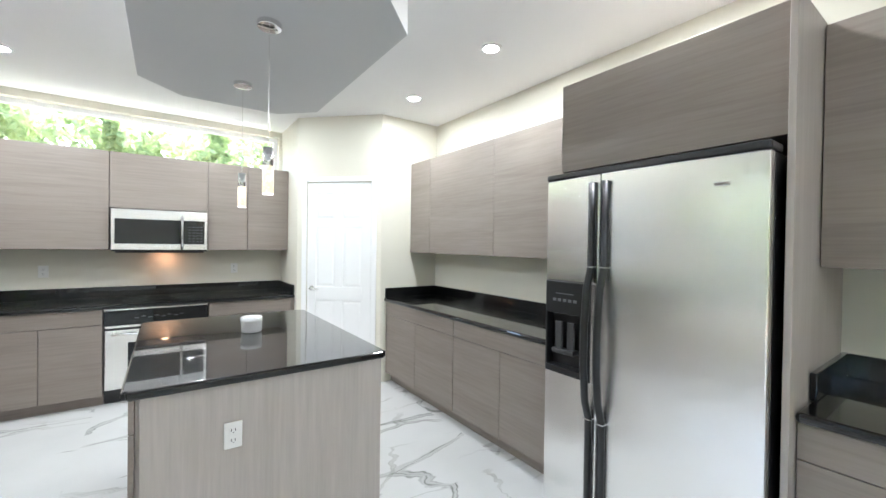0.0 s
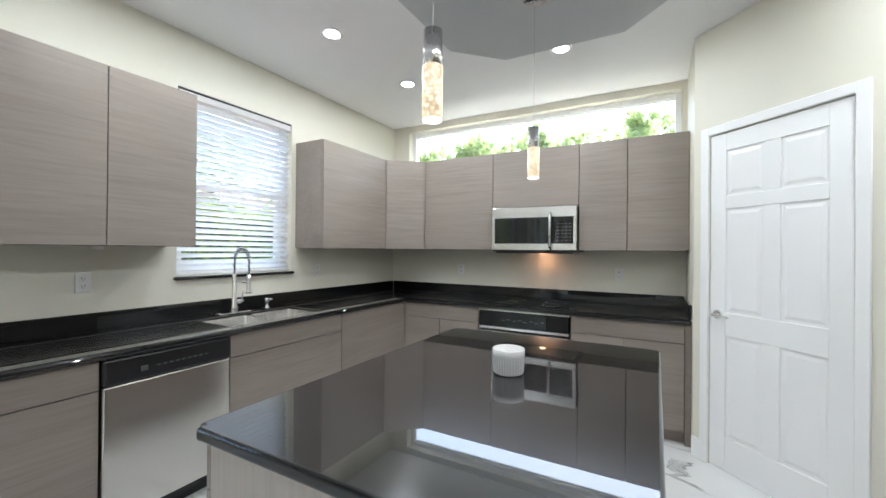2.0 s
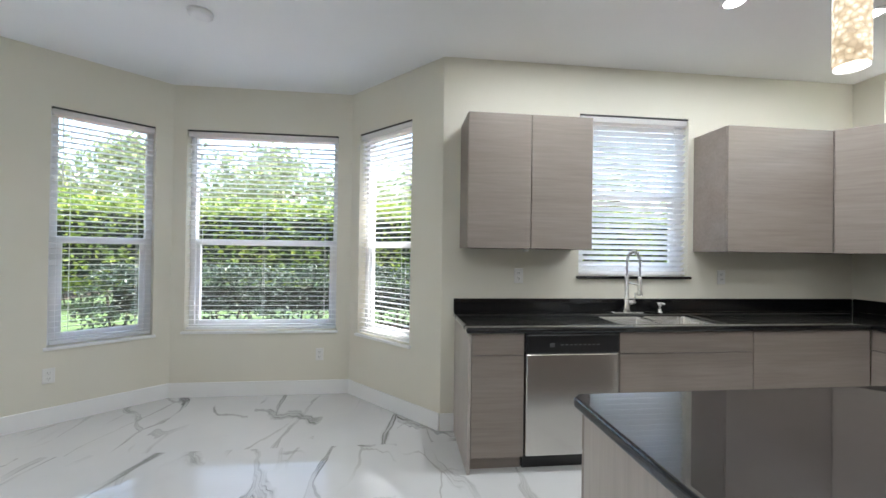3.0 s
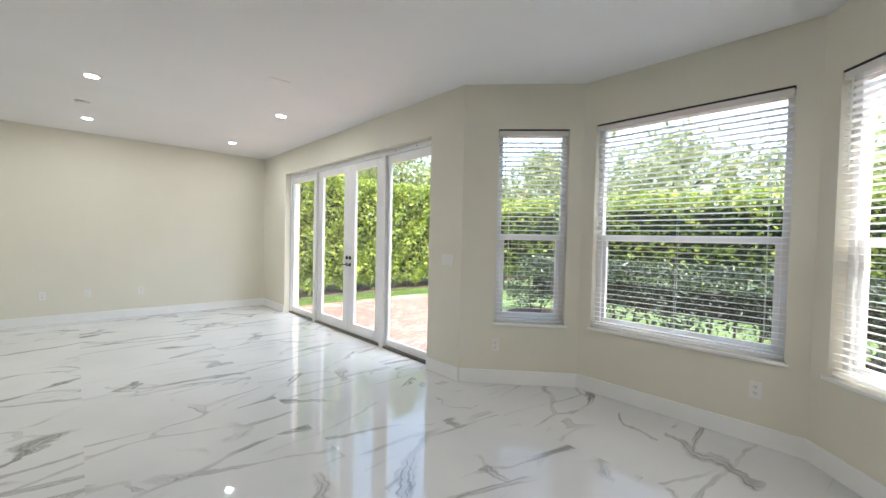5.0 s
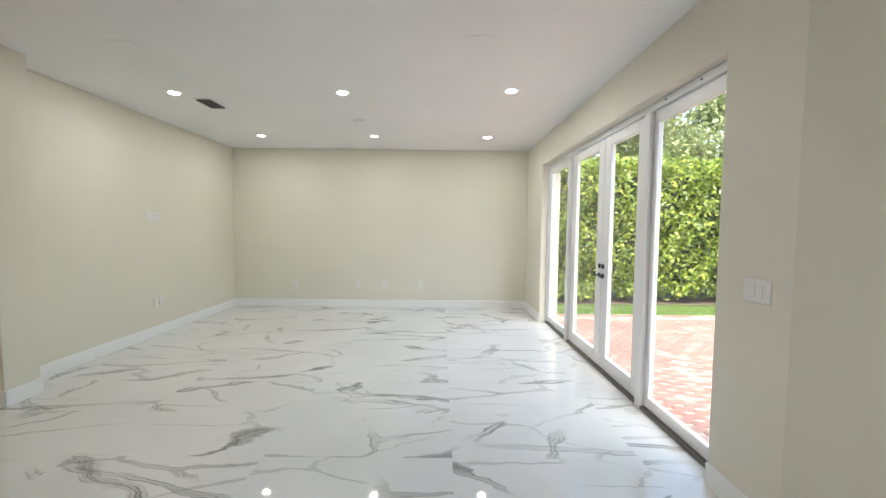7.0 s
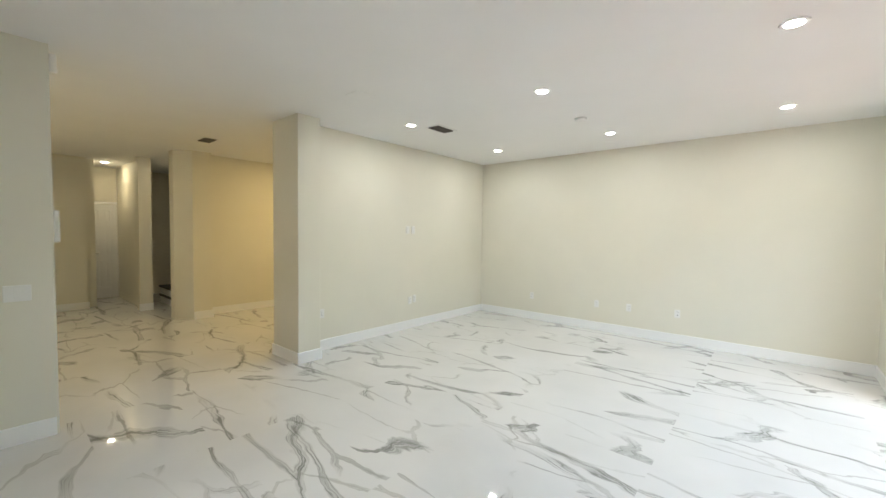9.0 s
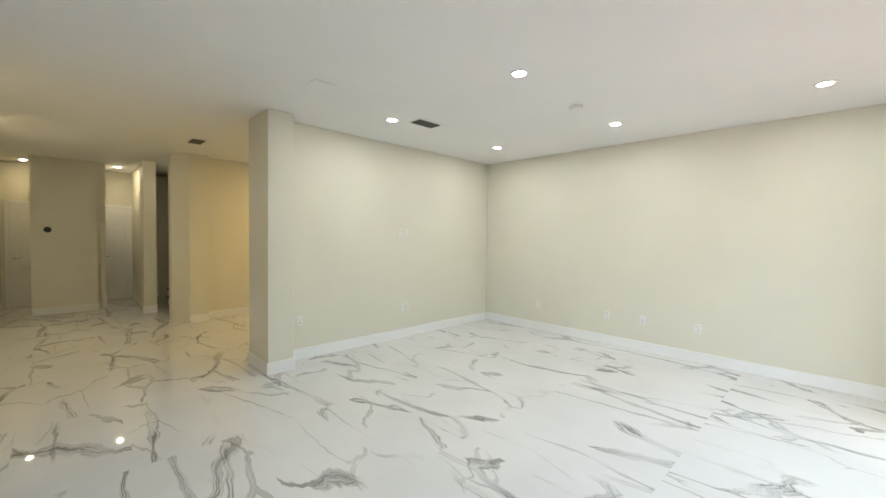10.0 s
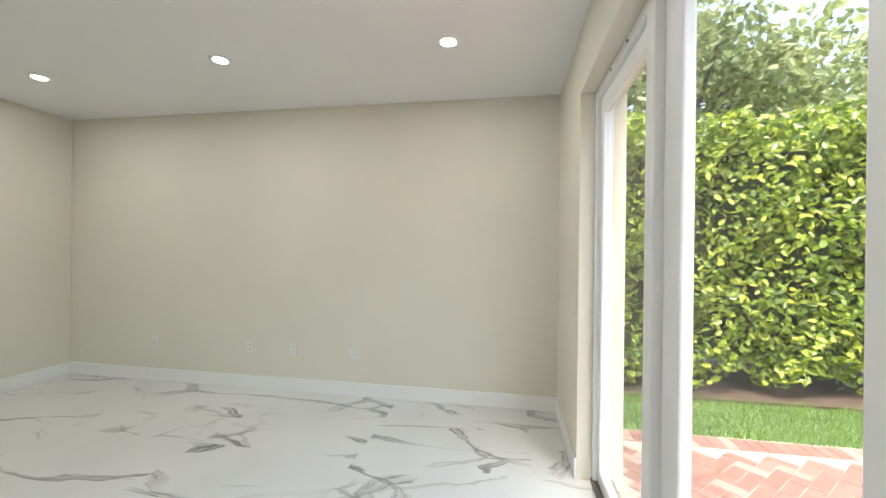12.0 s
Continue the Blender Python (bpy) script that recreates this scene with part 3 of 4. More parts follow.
def low_w(y0, y1, split, n=1, drawer=True):
    d = (y1 - y0) / n
    fr = []
    if drawer:
        fr.append((WF - 0.02, WF, y0 + GAP, y1 - GAP, DRAW + 0.004, CB - 0.006))
    fr += [(WF - 0.02, WF, y0 + i * d + GAP, y0 + (i + 1) * d - GAP, TOE, (DRAW if drawer else CB - 0.006)) for i in range(n)]
    cabinet("base_cabinet", (-1.6, y0, 0), [(WW, WF - 0.021, y0, y1, TOE, CB - 0.002 if split else 0.66)], fr, WOOD_Y, LOW, [(WW, WF - 0.07, y0, y1, 0, TOE)])


low_w(1.832, 2.172, True)
low_w(2.803, 3.757, False, 1)
low_w(3.759, 4.66, True, 1, False)
boxes("end_panel", [(WW, WF - 0.001, 1.812, 1.830, 0, CB - 0.002)], WOOD_Z)
tagged(bpy.data.objects["end_panel"], "greige end panel of the base cabinets", "cabinet panel")

# north run
NF = 4.66


def low_n(x0, x1, n):
    d = (x1 - x0) / n
    fr = [(x0 + GAP, x1 - GAP, NF, NF + 0.02, DRAW + 0.004, CB - 0.006)] + [(x0 + i * d + GAP, x0 + (i + 1) * d - GAP, NF, NF + 0.02, TOE, DRAW) for i in range(n)]
    cabinet("base_cabinet", (x0, 5.0, 0), [(x0, x1, NF + 0.021, 5.3095, TOE, CB - 0.002)], fr, WOOD_X, LOW, [(x0, x1, NF + 0.07, 5.3095, 0, TOE)])


low_n(-1.33, -0.508, 2)
low_n(0.31, 1.11, 2)
boxes("filler_panel", [(1.112, 1.152, 4.667, 5.3, 0.0, CB - 0.002)], WOOD_X)
tagged(bpy.data.objects["filler_panel"], "narrow greige filler beside the pantry wall", "cabinet panel")

# east run
EF = 1.915


def low_e(y0, y1, n, xf=EF):
    d = (y1 - y0) / n
    fr = [(xf, xf + 0.02, y0 + GAP, y1 - GAP, DRAW + 0.004, CB - 0.006)] + [(xf, xf + 0.02, y0 + i * d + GAP, y0 + (i + 1) * d - GAP, TOE, DRAW) for i in range(n)]
    cabinet("base_cabinet", (2.2, y0, 0), [(xf + 0.021, 2.5595, y0, y1, TOE, CB - 0.002)], fr, WOOD_Y, LOW, [(xf + 0.07, 2.5595, y0, y1, 0, TOE)])


low_e(2.65, 3.872, 2)
low_e(1.53, 2.648, 2)
low_e(-0.42, 0.452, 1, 1.835)


def counter(name, slabs, splash, base, label):
    r = root(name, base, label, "countertop")
    boxes("slab", slabs, GRANITE, r, 0.014)
    boxes("backsplash", splash, GRANITE, r, 0.004)
    return r


# sink opening left free in the slab
SX0, SX1, SY0, SY1 = -1.80, -1.40, 2.86, 3.62
counter("countertop", [(WW, SX0, 1.795, 5.309, CB, CT), (SX1, -1.30, 1.795, 4.65, CB, CT), (SX0, SX1, 1.795, SY0, CB, CT), (SX0, SX1, SY1, 4.65, CB, CT), (SX0, 1.152, 4.63, 5.309, CB, CT)],
        [(WW, -1.923, 1.80, 5.288, CT + 0.0005, 1.022), (-1.923, 1.151, 5.288, 5.309, CT + 0.0005, 1.022), (1.13, 1.152, 4.66, 5.288, CT + 0.0005, 1.022)], (-1.6, 4.9, CB), "polished black granite countertop with low backsplash")
counter("countertop", [(1.885, 2.559, 1.525, 3.873, CB, CT)], [(2.538, 2.559, 1.525, 3.852, CT + 0.0005, 1.022), (1.90, 2.559, 3.852, 3.873, CT + 0.0005, 1.022)], (2.2, 2.7, CB), "polished black granite countertop with low backsplash")
counter("countertop", [(1.805, 2.559, -0.44, 0.453, CB, CT)], [(2.538, 2.559, -0.44, 0.43, CT + 0.0005, 1.022), (2.0, 2.559, 0.43, 0.453, CT + 0.0005, 1.022)], (2.2, 0, CB), "polished black granite countertop with low backsplash")

# sink, tap, soap pump
r = root("sink", (-1.6, 3.24, CT), "double bowl stainless steel undermount sink", "sink")
bm = bmesh.new()
for y0, y1 in ((SY0, 3.225), (3.255, SY1)):
    t = [bm.verts.new((x, y, CB + 0.02)) for x, y in ((SX0 + 0.001, y0 + 0.001), (SX1 - 0.001, y0 + 0.001), (SX1 - 0.001, y1 - 0.001), (SX0 + 0.001, y1 - 0.001))]
    b = [bm.verts.new((x, y, 0.69)) for x, y in ((SX0 + 0.03, y0 + 0.03), (SX1 - 0.03, y0 + 0.03), (SX1 - 0.03, y1 - 0.03), (SX0 + 0.03, y1 - 0.03))]
    bm.faces.new(b)
    for k in range(4):
        bm.faces.new((t[k], t[(k + 1) % 4], b[(k + 1) % 4], b[k]))
bowl = finish("bowl", bm, STEEL, r)
k = bowl.modifiers.new("bevel", "BEVEL")
k.width, k.segments = 0.02, 3
k = bowl.modifiers.new("thick", "SOLIDIFY")
k.thickness = 0.002
boxes("divider", [(SX0 + 0.002, SX1 - 0.002, 3.226, 3.254, 0.80, CB + 0.02)], STEEL, r, 0.006)
lathe("drain", [(0.03, 0.692), (0.042, 0.696), (0.03, 0.6985)], CHROME, r, (-1.6, 3.05, 0), 20)
lathe("drain", [(0.03, 0.692), (0.042, 0.696), (0.03, 0.6985)], CHROME, r, (-1.6, 3.43, 0), 20)

TX, TY = -1.855, 3.17
r = root("kitchen_tap", (TX, TY, CT), "brushed steel spring kitchen tap with pull-down spray", "tap")
boxes("base_plate", [(TX - 0.028, TX + 0.028, TY - 0.125, TY + 0.125, CT, CT + 0.009)], STEEL, r, 0.004)
lathe("column", [(0.026, CT + 0.009), (0.026, CT + 0.05), (0.018, CT + 0.07), (0.016, CT + 0.29), (0.012, CT + 0.30)], STEEL, r, (TX, TY, 0), 20)
arc = [(TX, TY, CT + 0.28)] + [(TX + 0.085 - 0.085 * math.cos(a), TY, CT + 0.40 + 0.085 * math.sin(a)) for a in [math.pi * k / 14 for k in range(15)]] + [(TX + 0.17, TY, CT + 0.29)]
bm = bmesh.new()
add_tube(bm, arc, 0.006, 8)
finish("hose", bm, BLACK, r, 0, True)
bm = bmesh.new()
coil = []
P = [Vector(p) for p in arc]
for i in range(300):
    u = i / 299 * (len(P) - 1)
    k0 = min(int(u), len(P) - 2)
    c = P[k0].lerp(P[k0 + 1], u - k0)
    t = (P[k0 + 1] - P[k0]).normalized()
    side = Vector((0, 1, 0))
    up = t.cross(side)
    a = i / 300 * 2 * math.pi * 34
    coil.append(c + 0.0125 * (math.cos(a) * side + math.sin(a) * up))
add_tube(bm, coil, 0.0022, 5)
finish("spring", bm, STEEL, r, 0, True)
lathe("spray_head", [(0.012, CT + 0.30), (0.017, CT + 0.27), (0.017, CT + 0.19), (0.023, CT + 0.17), (0.023, CT + 0.16)], STEEL, r, (TX + 0.17, TY, 0), 18)
bm = bmesh.new()
add_tube(bm, [(TX, TY, CT + 0.245), (TX + 0.17, TY, CT + 0.235)], 0.006, 8)
finish("holder_arm", bm, STEEL, r, 0, True)
bm = bmesh.new()
add_tube(bm, [(TX, TY + 0.015, CT + 0.085), (TX, TY + 0.07, CT + 0.085)], 0.017, 14)
add_tube(bm, [(TX, TY + 0.06, CT + 0.09), (TX + 0.005, TY + 0.068, CT + 0.16)], 0.006, 8)
finish("lever", bm, STEEL, r, 0, True)
r = root("soap_pump", (-1.855, 3.45, CT), "small brushed steel soap pump beside the sink", "soap dispenser")
lathe("body", [(0.024, CT), (0.022, CT + 0.012), (0.014, CT + 0.016), (0.014, CT + 0.05), (0.018, CT + 0.052), (0.018, CT + 0.085)], STEEL, r, (-1.855, 3.45, 0), 18)
bm = bmesh.new()
add_tube(bm, [(-1.855, 3.45, CT + 0.078), (-1.80, 3.455, CT + 0.078)], 0.007, 8)
finish("spout", bm, STEEL, r, 0, True)

# dishwasher
r = root("dishwasher", (-1.6, 2.48, 0), "stainless steel dishwasher with black control panel", "dishwasher")
boxes("body", [(WW, WF - 0.03, 2.178, 2.797, 0.09, CB - 0.003)], BLACK, r)
boxes("door", [(WF - 0.03, WF + 0.012, 2.18, 2.795, 0.105, 0.745)], STEEL_H, r, 0.008)
boxes("control_panel", [(WF - 0.03, WF + 0.018, 2.18, 2.795, 0.748, CB - 0.005)], BLACK, r, 0.012)
boxes("buttons", [(WF + 0.0185, WF + 0.020, 2.40 + i * 0.03, 2.418 + i * 0.03, 0.80, 0.808) for i in range(9)] + [(WF + 0.0185, WF + 0.022, 2.33, 2.36, 0.79, 0.815)], plain("grey_print", (0.1, 0.1, 0.1), 0.5), r)
boxes("kick_plate", [(WF - 0.09, WF - 0.06, 2.18, 2.795, 0.0, 0.10)], BLACK, r)

# oven under the counter, glass hob above
r = root("oven", (-0.1, 5.0, 0), "built-in oven with black control panel and steel door", "oven")
boxes("body", [(-0.503, 0.305, NF + 0.03, 5.25, 0.1, CB - 0.003)], BLACK, r)
boxes("control_panel", [(-0.495, 0.297, NF - 0.012, NF + 0.03, 0.725, 0.855)], DARKGLASS, r, 0.004)
boxes("trim", [(-0.503, 0.305, NF - 0.004, NF + 0.03, 0.858, CB - 0.004), (-0.495, 0.297, NF - 0.012, NF + 0.03, 0.700, 0.722)], STEEL, r, 0.002)
boxes("door", [(-0.495, 0.297, NF - 0.012, NF + 0.03, 0.14, 0.68)], STEEL, r, 0.006)
boxes("door_glass", [(-0.33, 0.13, NF - 0.016, NF - 0.0125, 0.24, 0.56)], DARKGLASS, r, 0.002)
bm = bmesh.new()
add_tube(bm, [(-0.44, NF - 0.012, 0.645), (-0.44, NF - 0.05, 0.645), (0.24, NF - 0.05, 0.645), (0.24, NF - 0.012, 0.645)], 0.011, 10)
finish("handle", bm, STEEL, r, 0, True)
boxes("buttons", [(-0.28 + i * 0.05, -0.25 + i * 0.05, NF - 0.0135, NF - 0.0122, 0.78 + 0.012 * (i % 2), 0.784 + 0.012 * (i % 2)) for i in range(8)], plain("pale_print", (0.15, 0.15, 0.16), 0.5), r)
boxes("kick_plate", [(-0.503, 0.305, NF + 0.07, NF + 0.09, 0.0, 0.1)], BLACK, r)
r = root("hob", (-0.1, 4.95, CT), "flat black glass hob set on the granite", "cooktop")
boxes("glass_plate", [(-0.47, 0.29, 4.72, 5.22, CT + 0.0005, CT + 0.006)], DARKGLASS, r, 0.003)
bm = bmesh.new()
for cx, cy, rr in ((-0.29, 4.84, 0.09), (0.10, 4.85, 0.075), (-0.27, 5.09, 0.075), (0.10, 5.08, 0.10)):
    a = [bm.verts.new((cx + rr * math.cos(t), cy + rr * math.sin(t), CT + 0.0066)) for t in [2 * math.pi * k / 40 for k in range(40)]]
    b = [bm.verts.new((cx + (rr - 0.003) * math.cos(t), cy + (rr - 0.003) * math.sin(t), CT + 0.0066)) for t in [2 * math.pi * k / 40 for k in range(40)]]
    for k in range(40):
        bm.faces.new((a[k], a[(k + 1) % 40], b[(k + 1) % 40], b[k]))
finish("ring_mark", bm, plain("grey_ring", (0.12, 0.12, 0.12), 0.3), r)

# microwave
r = root("microwave", (-0.08, 5.1, 1.40), "stainless steel over-range microwave with dark glass door", "microwave")
MX0, MX1, MY, MZ0, MZ1 = -0.478, 0.312, 4.897, 1.395, 1.805
boxes("body", [(MX0, MX1, MY + 0.03, 5.30, MZ0, MZ1)], BLACK, r, 0.004)
boxes("face", [(MX0, MX1, MY, MY + 0.03, MZ1 - 0.095, MZ1), (MX0, MX1, MY, MY + 0.03, MZ0 + 0.015, MZ0 + 0.075), (MX0, MX0 + 0.03, MY, MY + 0.03, MZ0 + 0.075, MZ1 - 0.095), (MX1 - 0.028, MX1, MY, MY + 0.03, MZ0 + 0.075, MZ1 - 0.095)], STEEL, r, 0.004)
boxes("door_glass", [(MX0 + 0.03, MX0 + 0.545, MY + 0.003, MY + 0.03, MZ0 + 0.075, MZ1 - 0.095)], DARKGLASS, r)
boxes("keypad", [(MX0 + 0.55, MX1 - 0.028, MY + 0.003, MY + 0.03, MZ0 + 0.075, MZ1 - 0.095)], DARKGLASS, r)
boxes("keys", [(MX0 + 0.62 + 0.035 * i, MX0 + 0.64 + 0.035 * i, MY + 0.001, MY + 0.0028, MZ0 + 0.10 + 0.03 * j, MZ0 + 0.106 + 0.03 * j) for i in range(4) for j in range(6)], plain("key_print", (0.09, 0.095, 0.1), 0.5), r)
bm = bmesh.new()
hx = MX0 + 0.565
add_tube(bm, [(hx, MY, MZ0 + 0.03), (hx, MY - 0.04, MZ0 + 0.05), (hx, MY - 0.045, MZ0 + 0.19), (hx, MY - 0.04, MZ1 - 0.08), (hx, MY, MZ1 - 0.06)], 0.013, 12)
finish("handle", bm, CHROME, r, 0, True)
boxes("underside_vent", [(MX0 + 0.03, MX1 - 0.03, MY + 0.03, MY + 0.3, MZ0 - 0.015, MZ0 - 0.0005)], BLACK, r, 0.003)
lathe("cooking_lamp", [(0.03, MZ0 - 0.019), (0.03, MZ0 - 0.0155)], glow("warm_lens", (1.0, 0.55, 0.3), 1.0), r, (-0.05, 5.18, 0), 18)
ld = bpy.data.lights.new("cooking_light", "AREA")
ld.shape, ld.size, ld.energy, ld.color = "DISK", 0.06, 0.05, (1.0, 0.5, 0.28)
lo_ = new("cooking_light", ld)
lo_.matrix_basis = pose(-0.05, 5.18, MZ0 - 0.022, 18, 0, 0)

# fridge
FX, FY0, FY1, FYM, FZ = 1.66, 0.50, 1.492, 1.15, 1.885
r = root("fridge", (2.0, 1.0, 0), "side-by-side stainless steel fridge with black handles and dispenser", "fridge")
boxes("body", [(FX + 0.075, 2.52, FY0 + 0.004, FY1 - 0.004, 0.03, FZ - 0.03)], BLACK, r, 0.006)
boxes("top_cap", [(FX + 0.02, FX + 0.15, FY0, FY1, FZ - 0.028, FZ + 0.006)], BLACK, r, 0.01)
boxes("kick_grille", [(FX + 0.05, FX + 0.09, FY0 + 0.01, FY1 - 0.01, 0.0, 0.085)], BLACK, r, 0.004)


def bowed(y):
    u = (y - (FY0 + FY1) / 2) / ((FY1 - FY0) / 2)
    return FX + 0.028 * u * u


def fridge_door(y0, y1, z0, z1):
    bm = bmesh.new()
    n = 14
    ys = [y0 + (y1 - y0) * i / n for i in range(n + 1)]
    rows = [[bm.verts.new((bowed(y) if k < 2 else FX + 0.072, y, z)) for y in ys] for k, z in enumerate((z0, z1, z1, z0))]
    for a, b in ((0, 1), (1, 2), (2, 3), (3, 0)):
        for i in range(n):
            bm.faces.new((rows[a][i], rows[a][i + 1], rows[b][i + 1], rows[b][i]))
    bm.faces.new([rows[k][0] for k in range(4)])
    bm.faces.new([rows[k][n] for k in range(4)])
    return finish("door", bm, FRIDGE_STEEL, r, 0.006)


fridge_door(FY0 + 0.003, FYM - 0.003, 0.1, FZ - 0.03)
DY0, DY1, DZ0, DZ1 = 1.195, 1.478, 0.825, 1.315
fridge_door(FYM + 0.003, FY1 - 0.003, 0.1, DZ0)
fridge_door(FYM + 0.003, FY1 - 0.003, DZ1, FZ - 0.03)
fridge_door(FYM + 0.003, DY0, DZ0 + 0.0005, DZ1 - 0.0005)
fridge_door(DY1, FY1 - 0.003, DZ0 + 0.0005, DZ1 - 0.0005)
e = 0.012
boxes("dispenser", [(FX - 0.004, FX + 0.07, DY0, DY0 + e, DZ0, DZ1), (FX + 0.012, FX + 0.07, DY1 - e, DY1, DZ0, DZ1), (FX, FX + 0.07, DY0 + e, DY1 - e, DZ1 - 0.17, DZ1), (FX, FX + 0.07, DY0 + e, DY1 - e, DZ0, DZ0 + 0.035), (FX + 0.062, FX + 0.07, DY0 + e, DY1 - e, DZ0, DZ1)], BLACK, r, 0.004)
boxes("paddle", [(FX + 0.02, FX + 0.034, 1.30, 1.345, 0.95, 1.10), (FX + 0.02, FX + 0.034, 1.375, 1.42, 0.95, 1.10), (FX + 0.005, FX + 0.06, 1.29, 1.43, 0.93, 0.955)], plain("dark_grey_plastic", (0.05, 0.05, 0.052), 0.35), r, 0.006)
boxes("buttons", [(FX - 0.0025, FX - 0.0005, 1.27 + 0.032 * i, 1.29 + 0.032 * i, 1.21, 1.225) for i in range(5)] + [(FX - 0.0025, FX - 0.0005, 1.29, 1.40, 1.25, 1.254)], plain("button_grey", (0.2, 0.2, 0.21), 0.4), r)
for y, s in ((FYM + 0.036, 1), (FYM - 0.036, -1)):
    f0 = bowed(y)
    bm = bmesh.new()
    add_tube(bm, [(f0 - 0.012, y, FZ - 0.07), (f0 - 0.014, y, 1.40), (f0 - 0.045, y, 1.30), (f0 - 0.062, y, 1.1), (f0 - 0.062, y, 0.92), (f0 - 0.045, y, 0.75), (f0 - 0.014, y, 0.66), (f0 - 0.012, y, 0.12)], 0.0185, 12)
    finish("handle", bm, BLACK, r, 0, True)
    boxes("handle_band", [(f0 - 0.034, f0, y - 0.0195, y + 0.0195, z, z + 0.006) for z in (1.40, 0.655)], CHROME, r)
boxes("badge", [(FX + 0.012, FX + 0.0165, 0.62, 0.70, 1.74, 1.755)], CHROME, r, 0.002)
# surround of the fridge
r = root("fridge_surround", (2.2, 1.0, 0), "greige tall side panels and cabinet over the fridge", "cabinet")
boxes("side_panel", [(1.76, 2.559, 0.455, 0.478, 0, 2.43)], WOOD_Z, r, 0.002)
boxes("side_panel", [(1.86, 2.559, 1.497, 1.515, 0, 2.43)], WOOD_Z, r, 0.002)
boxes("body", [(1.86, 2.559, 0.4785, 1.4965, 1.935, 2.43)], WOOD_Y, r)
fronts(r, [(1.835, 1.8595, 0.480, 1.514, 1.93, 2.429)], WOOD_Y)

# island
IX0, IX1, IY0, IY1 = -0.19, 0.945, 1.955, 3.572
r = root("kitchen_island", (0.38, 2.76, 0), "greige island with black granite top", "kitchen island")
boxes("body", [(IX0 + 0.045, IX1 - 0.03, IY0 + 0.04, IY1 - 0.04, 0.09, CB)], WOOD_Z, r, 0.002)
boxes("toe_kick", [(IX0 + 0.10, IX1 - 0.03, IY0 + 0.06, IY1 - 0.06, 0, 0.09)], WOOD_Z, r)
boxes("end_panel", [(IX0 + 0.06, IX1 - 0.028, IY0 + 0.02, IY0 + 0.039, 0, CB - 0.001)], WOOD_Z, r, 0.002)
fronts(r, [(IX0 + 0.024, IX0 + 0.044, IY0 + 0.03 + 0.513 * i, IY0 + 0.538 + 0.513 * i, a, b) for i in range(3) for a, b in ((0.1, DRAW), (DRAW + 0.004, CB - 0.006))], WOOD_Y)
bm = bmesh.new()
add_box(bm, (IX0, IX1, IY0, IY1, CB + 0.0005, CT))
bmesh.ops.bevel(bm, geom=[e for e in bm.edges if abs(e.verts[0].co.z - e.verts[1].co.z) > 0.01], offset=0.02, segments=4, affect="EDGES")
finish("granite_top", bm, GRANITE, r, 0.015, False, None, 4)


def outlet(m, label="white double wall outlet", kind_="outlet", rows=2, w=0.072, h=0.116):
    """A wall plate on y = 0 that faces -y."""
    r = root("wall_outlet" if kind_ == "outlet" else "light_switch", m, label, kind_, "wall plates")
    boxes("plate", [(-w / 2, w / 2, -0.008, 0, -h / 2, h / 2)], OUTLET, r, 0.003, True)
    if kind_ == "outlet":
        for z in (-0.022, 0.022):
            boxes("socket", [(-0.017, 0.017, -0.009, -0.006, z - 0.014, z + 0.014)], OUTLET, r, 0.004, True)
            boxes("slot", [(-0.009, -0.006, -0.0097, -0.0088, z - 0.003, z + 0.008), (0.006, 0.009, -0.0097, -0.0088, z - 0.003, z + 0.008), (-0.002, 0.002, -0.0097, -0.0088, z - 0.011, z - 0.007)], SLOT, r, 0, True)
    else:
        n = max(1, round(w / 0.06) - (0 if w < 0.1 else 1))
        for i in range(n):
            x = (i - (n - 1) / 2) * 0.047
            boxes("rocker", [(x - 0.017, x + 0.017, -0.010, -0.006, -0.034, 0.034)], OUTLET, r, 0.003, True)
    return r


outlet(pose(0.198, IY0 + 0.0198, 0.65))
for x in (-1.005, 0.62):
    outlet(pose(x, 5.3098, 1.19))
for y in (2.315, 4.06):
    outlet(pose(-1.9448, y, 1.20, 0, 0, 90))
outlet(pose(2.5598, 2.10, 1.19, 0, 0, -90))
for x in (2.22, 1.06, 0.57, -0.085):
    outlet(pose(x, -7.0418, 0.43, 0, 0, 180))
for y, z in ((-5.03, 0.455), (-5.13, 0.47), (-3.42, 0.48), (-4.97, 1.59), (-5.09, 1.59)):
    outlet(pose(3.3428, y, z, 0, 0, -90))
outlet(pose(-2.0418, -1.755, 1.19, 0, 0, 90), "white rocker light switch plate", "light switch", w=0.165)
outlet(pose(2.9498, -0.735, 1.09, 0, 0, -90), "white double rocker light switch plate", "light switch", w=0.14)
mb, _ = wall_pose(B0, B1)
outlet(mb @ pose(0.35, -0.0002, 0.38))
mb, _ = wall_pose(B1, B2)
outlet(mb @ pose(1.35, -0.0002, 0.38))

# boxes on the wall end by the opening
r = root("thermostat", (3.0, -0.93, 1.56), "white thermostat box on the end of a wall", "thermostat")
boxes("case", [(2.955, 3.07, -0.965, -0.931, 1.45, 1.69)], OUTLET, r, 0.008)
boxes("lens", [(3.0, 3.03, -0.969, -0.9655, 1.60, 1.63)], SLOT, r, 0.001)
r = root("alarm_sensor", (3.0, -0.93, 2.78), "small white alarm sensor high on a wall end", "sensor")
boxes("case", [(2.96, 3.03, -0.975, -0.931, 2.70, 2.84)], OUTLET, r, 0.012)
r = root("door_viewer", (8.9, -1.17, 1.57), "round black wall fitting", "wall fitting")
bm = bmesh.new()
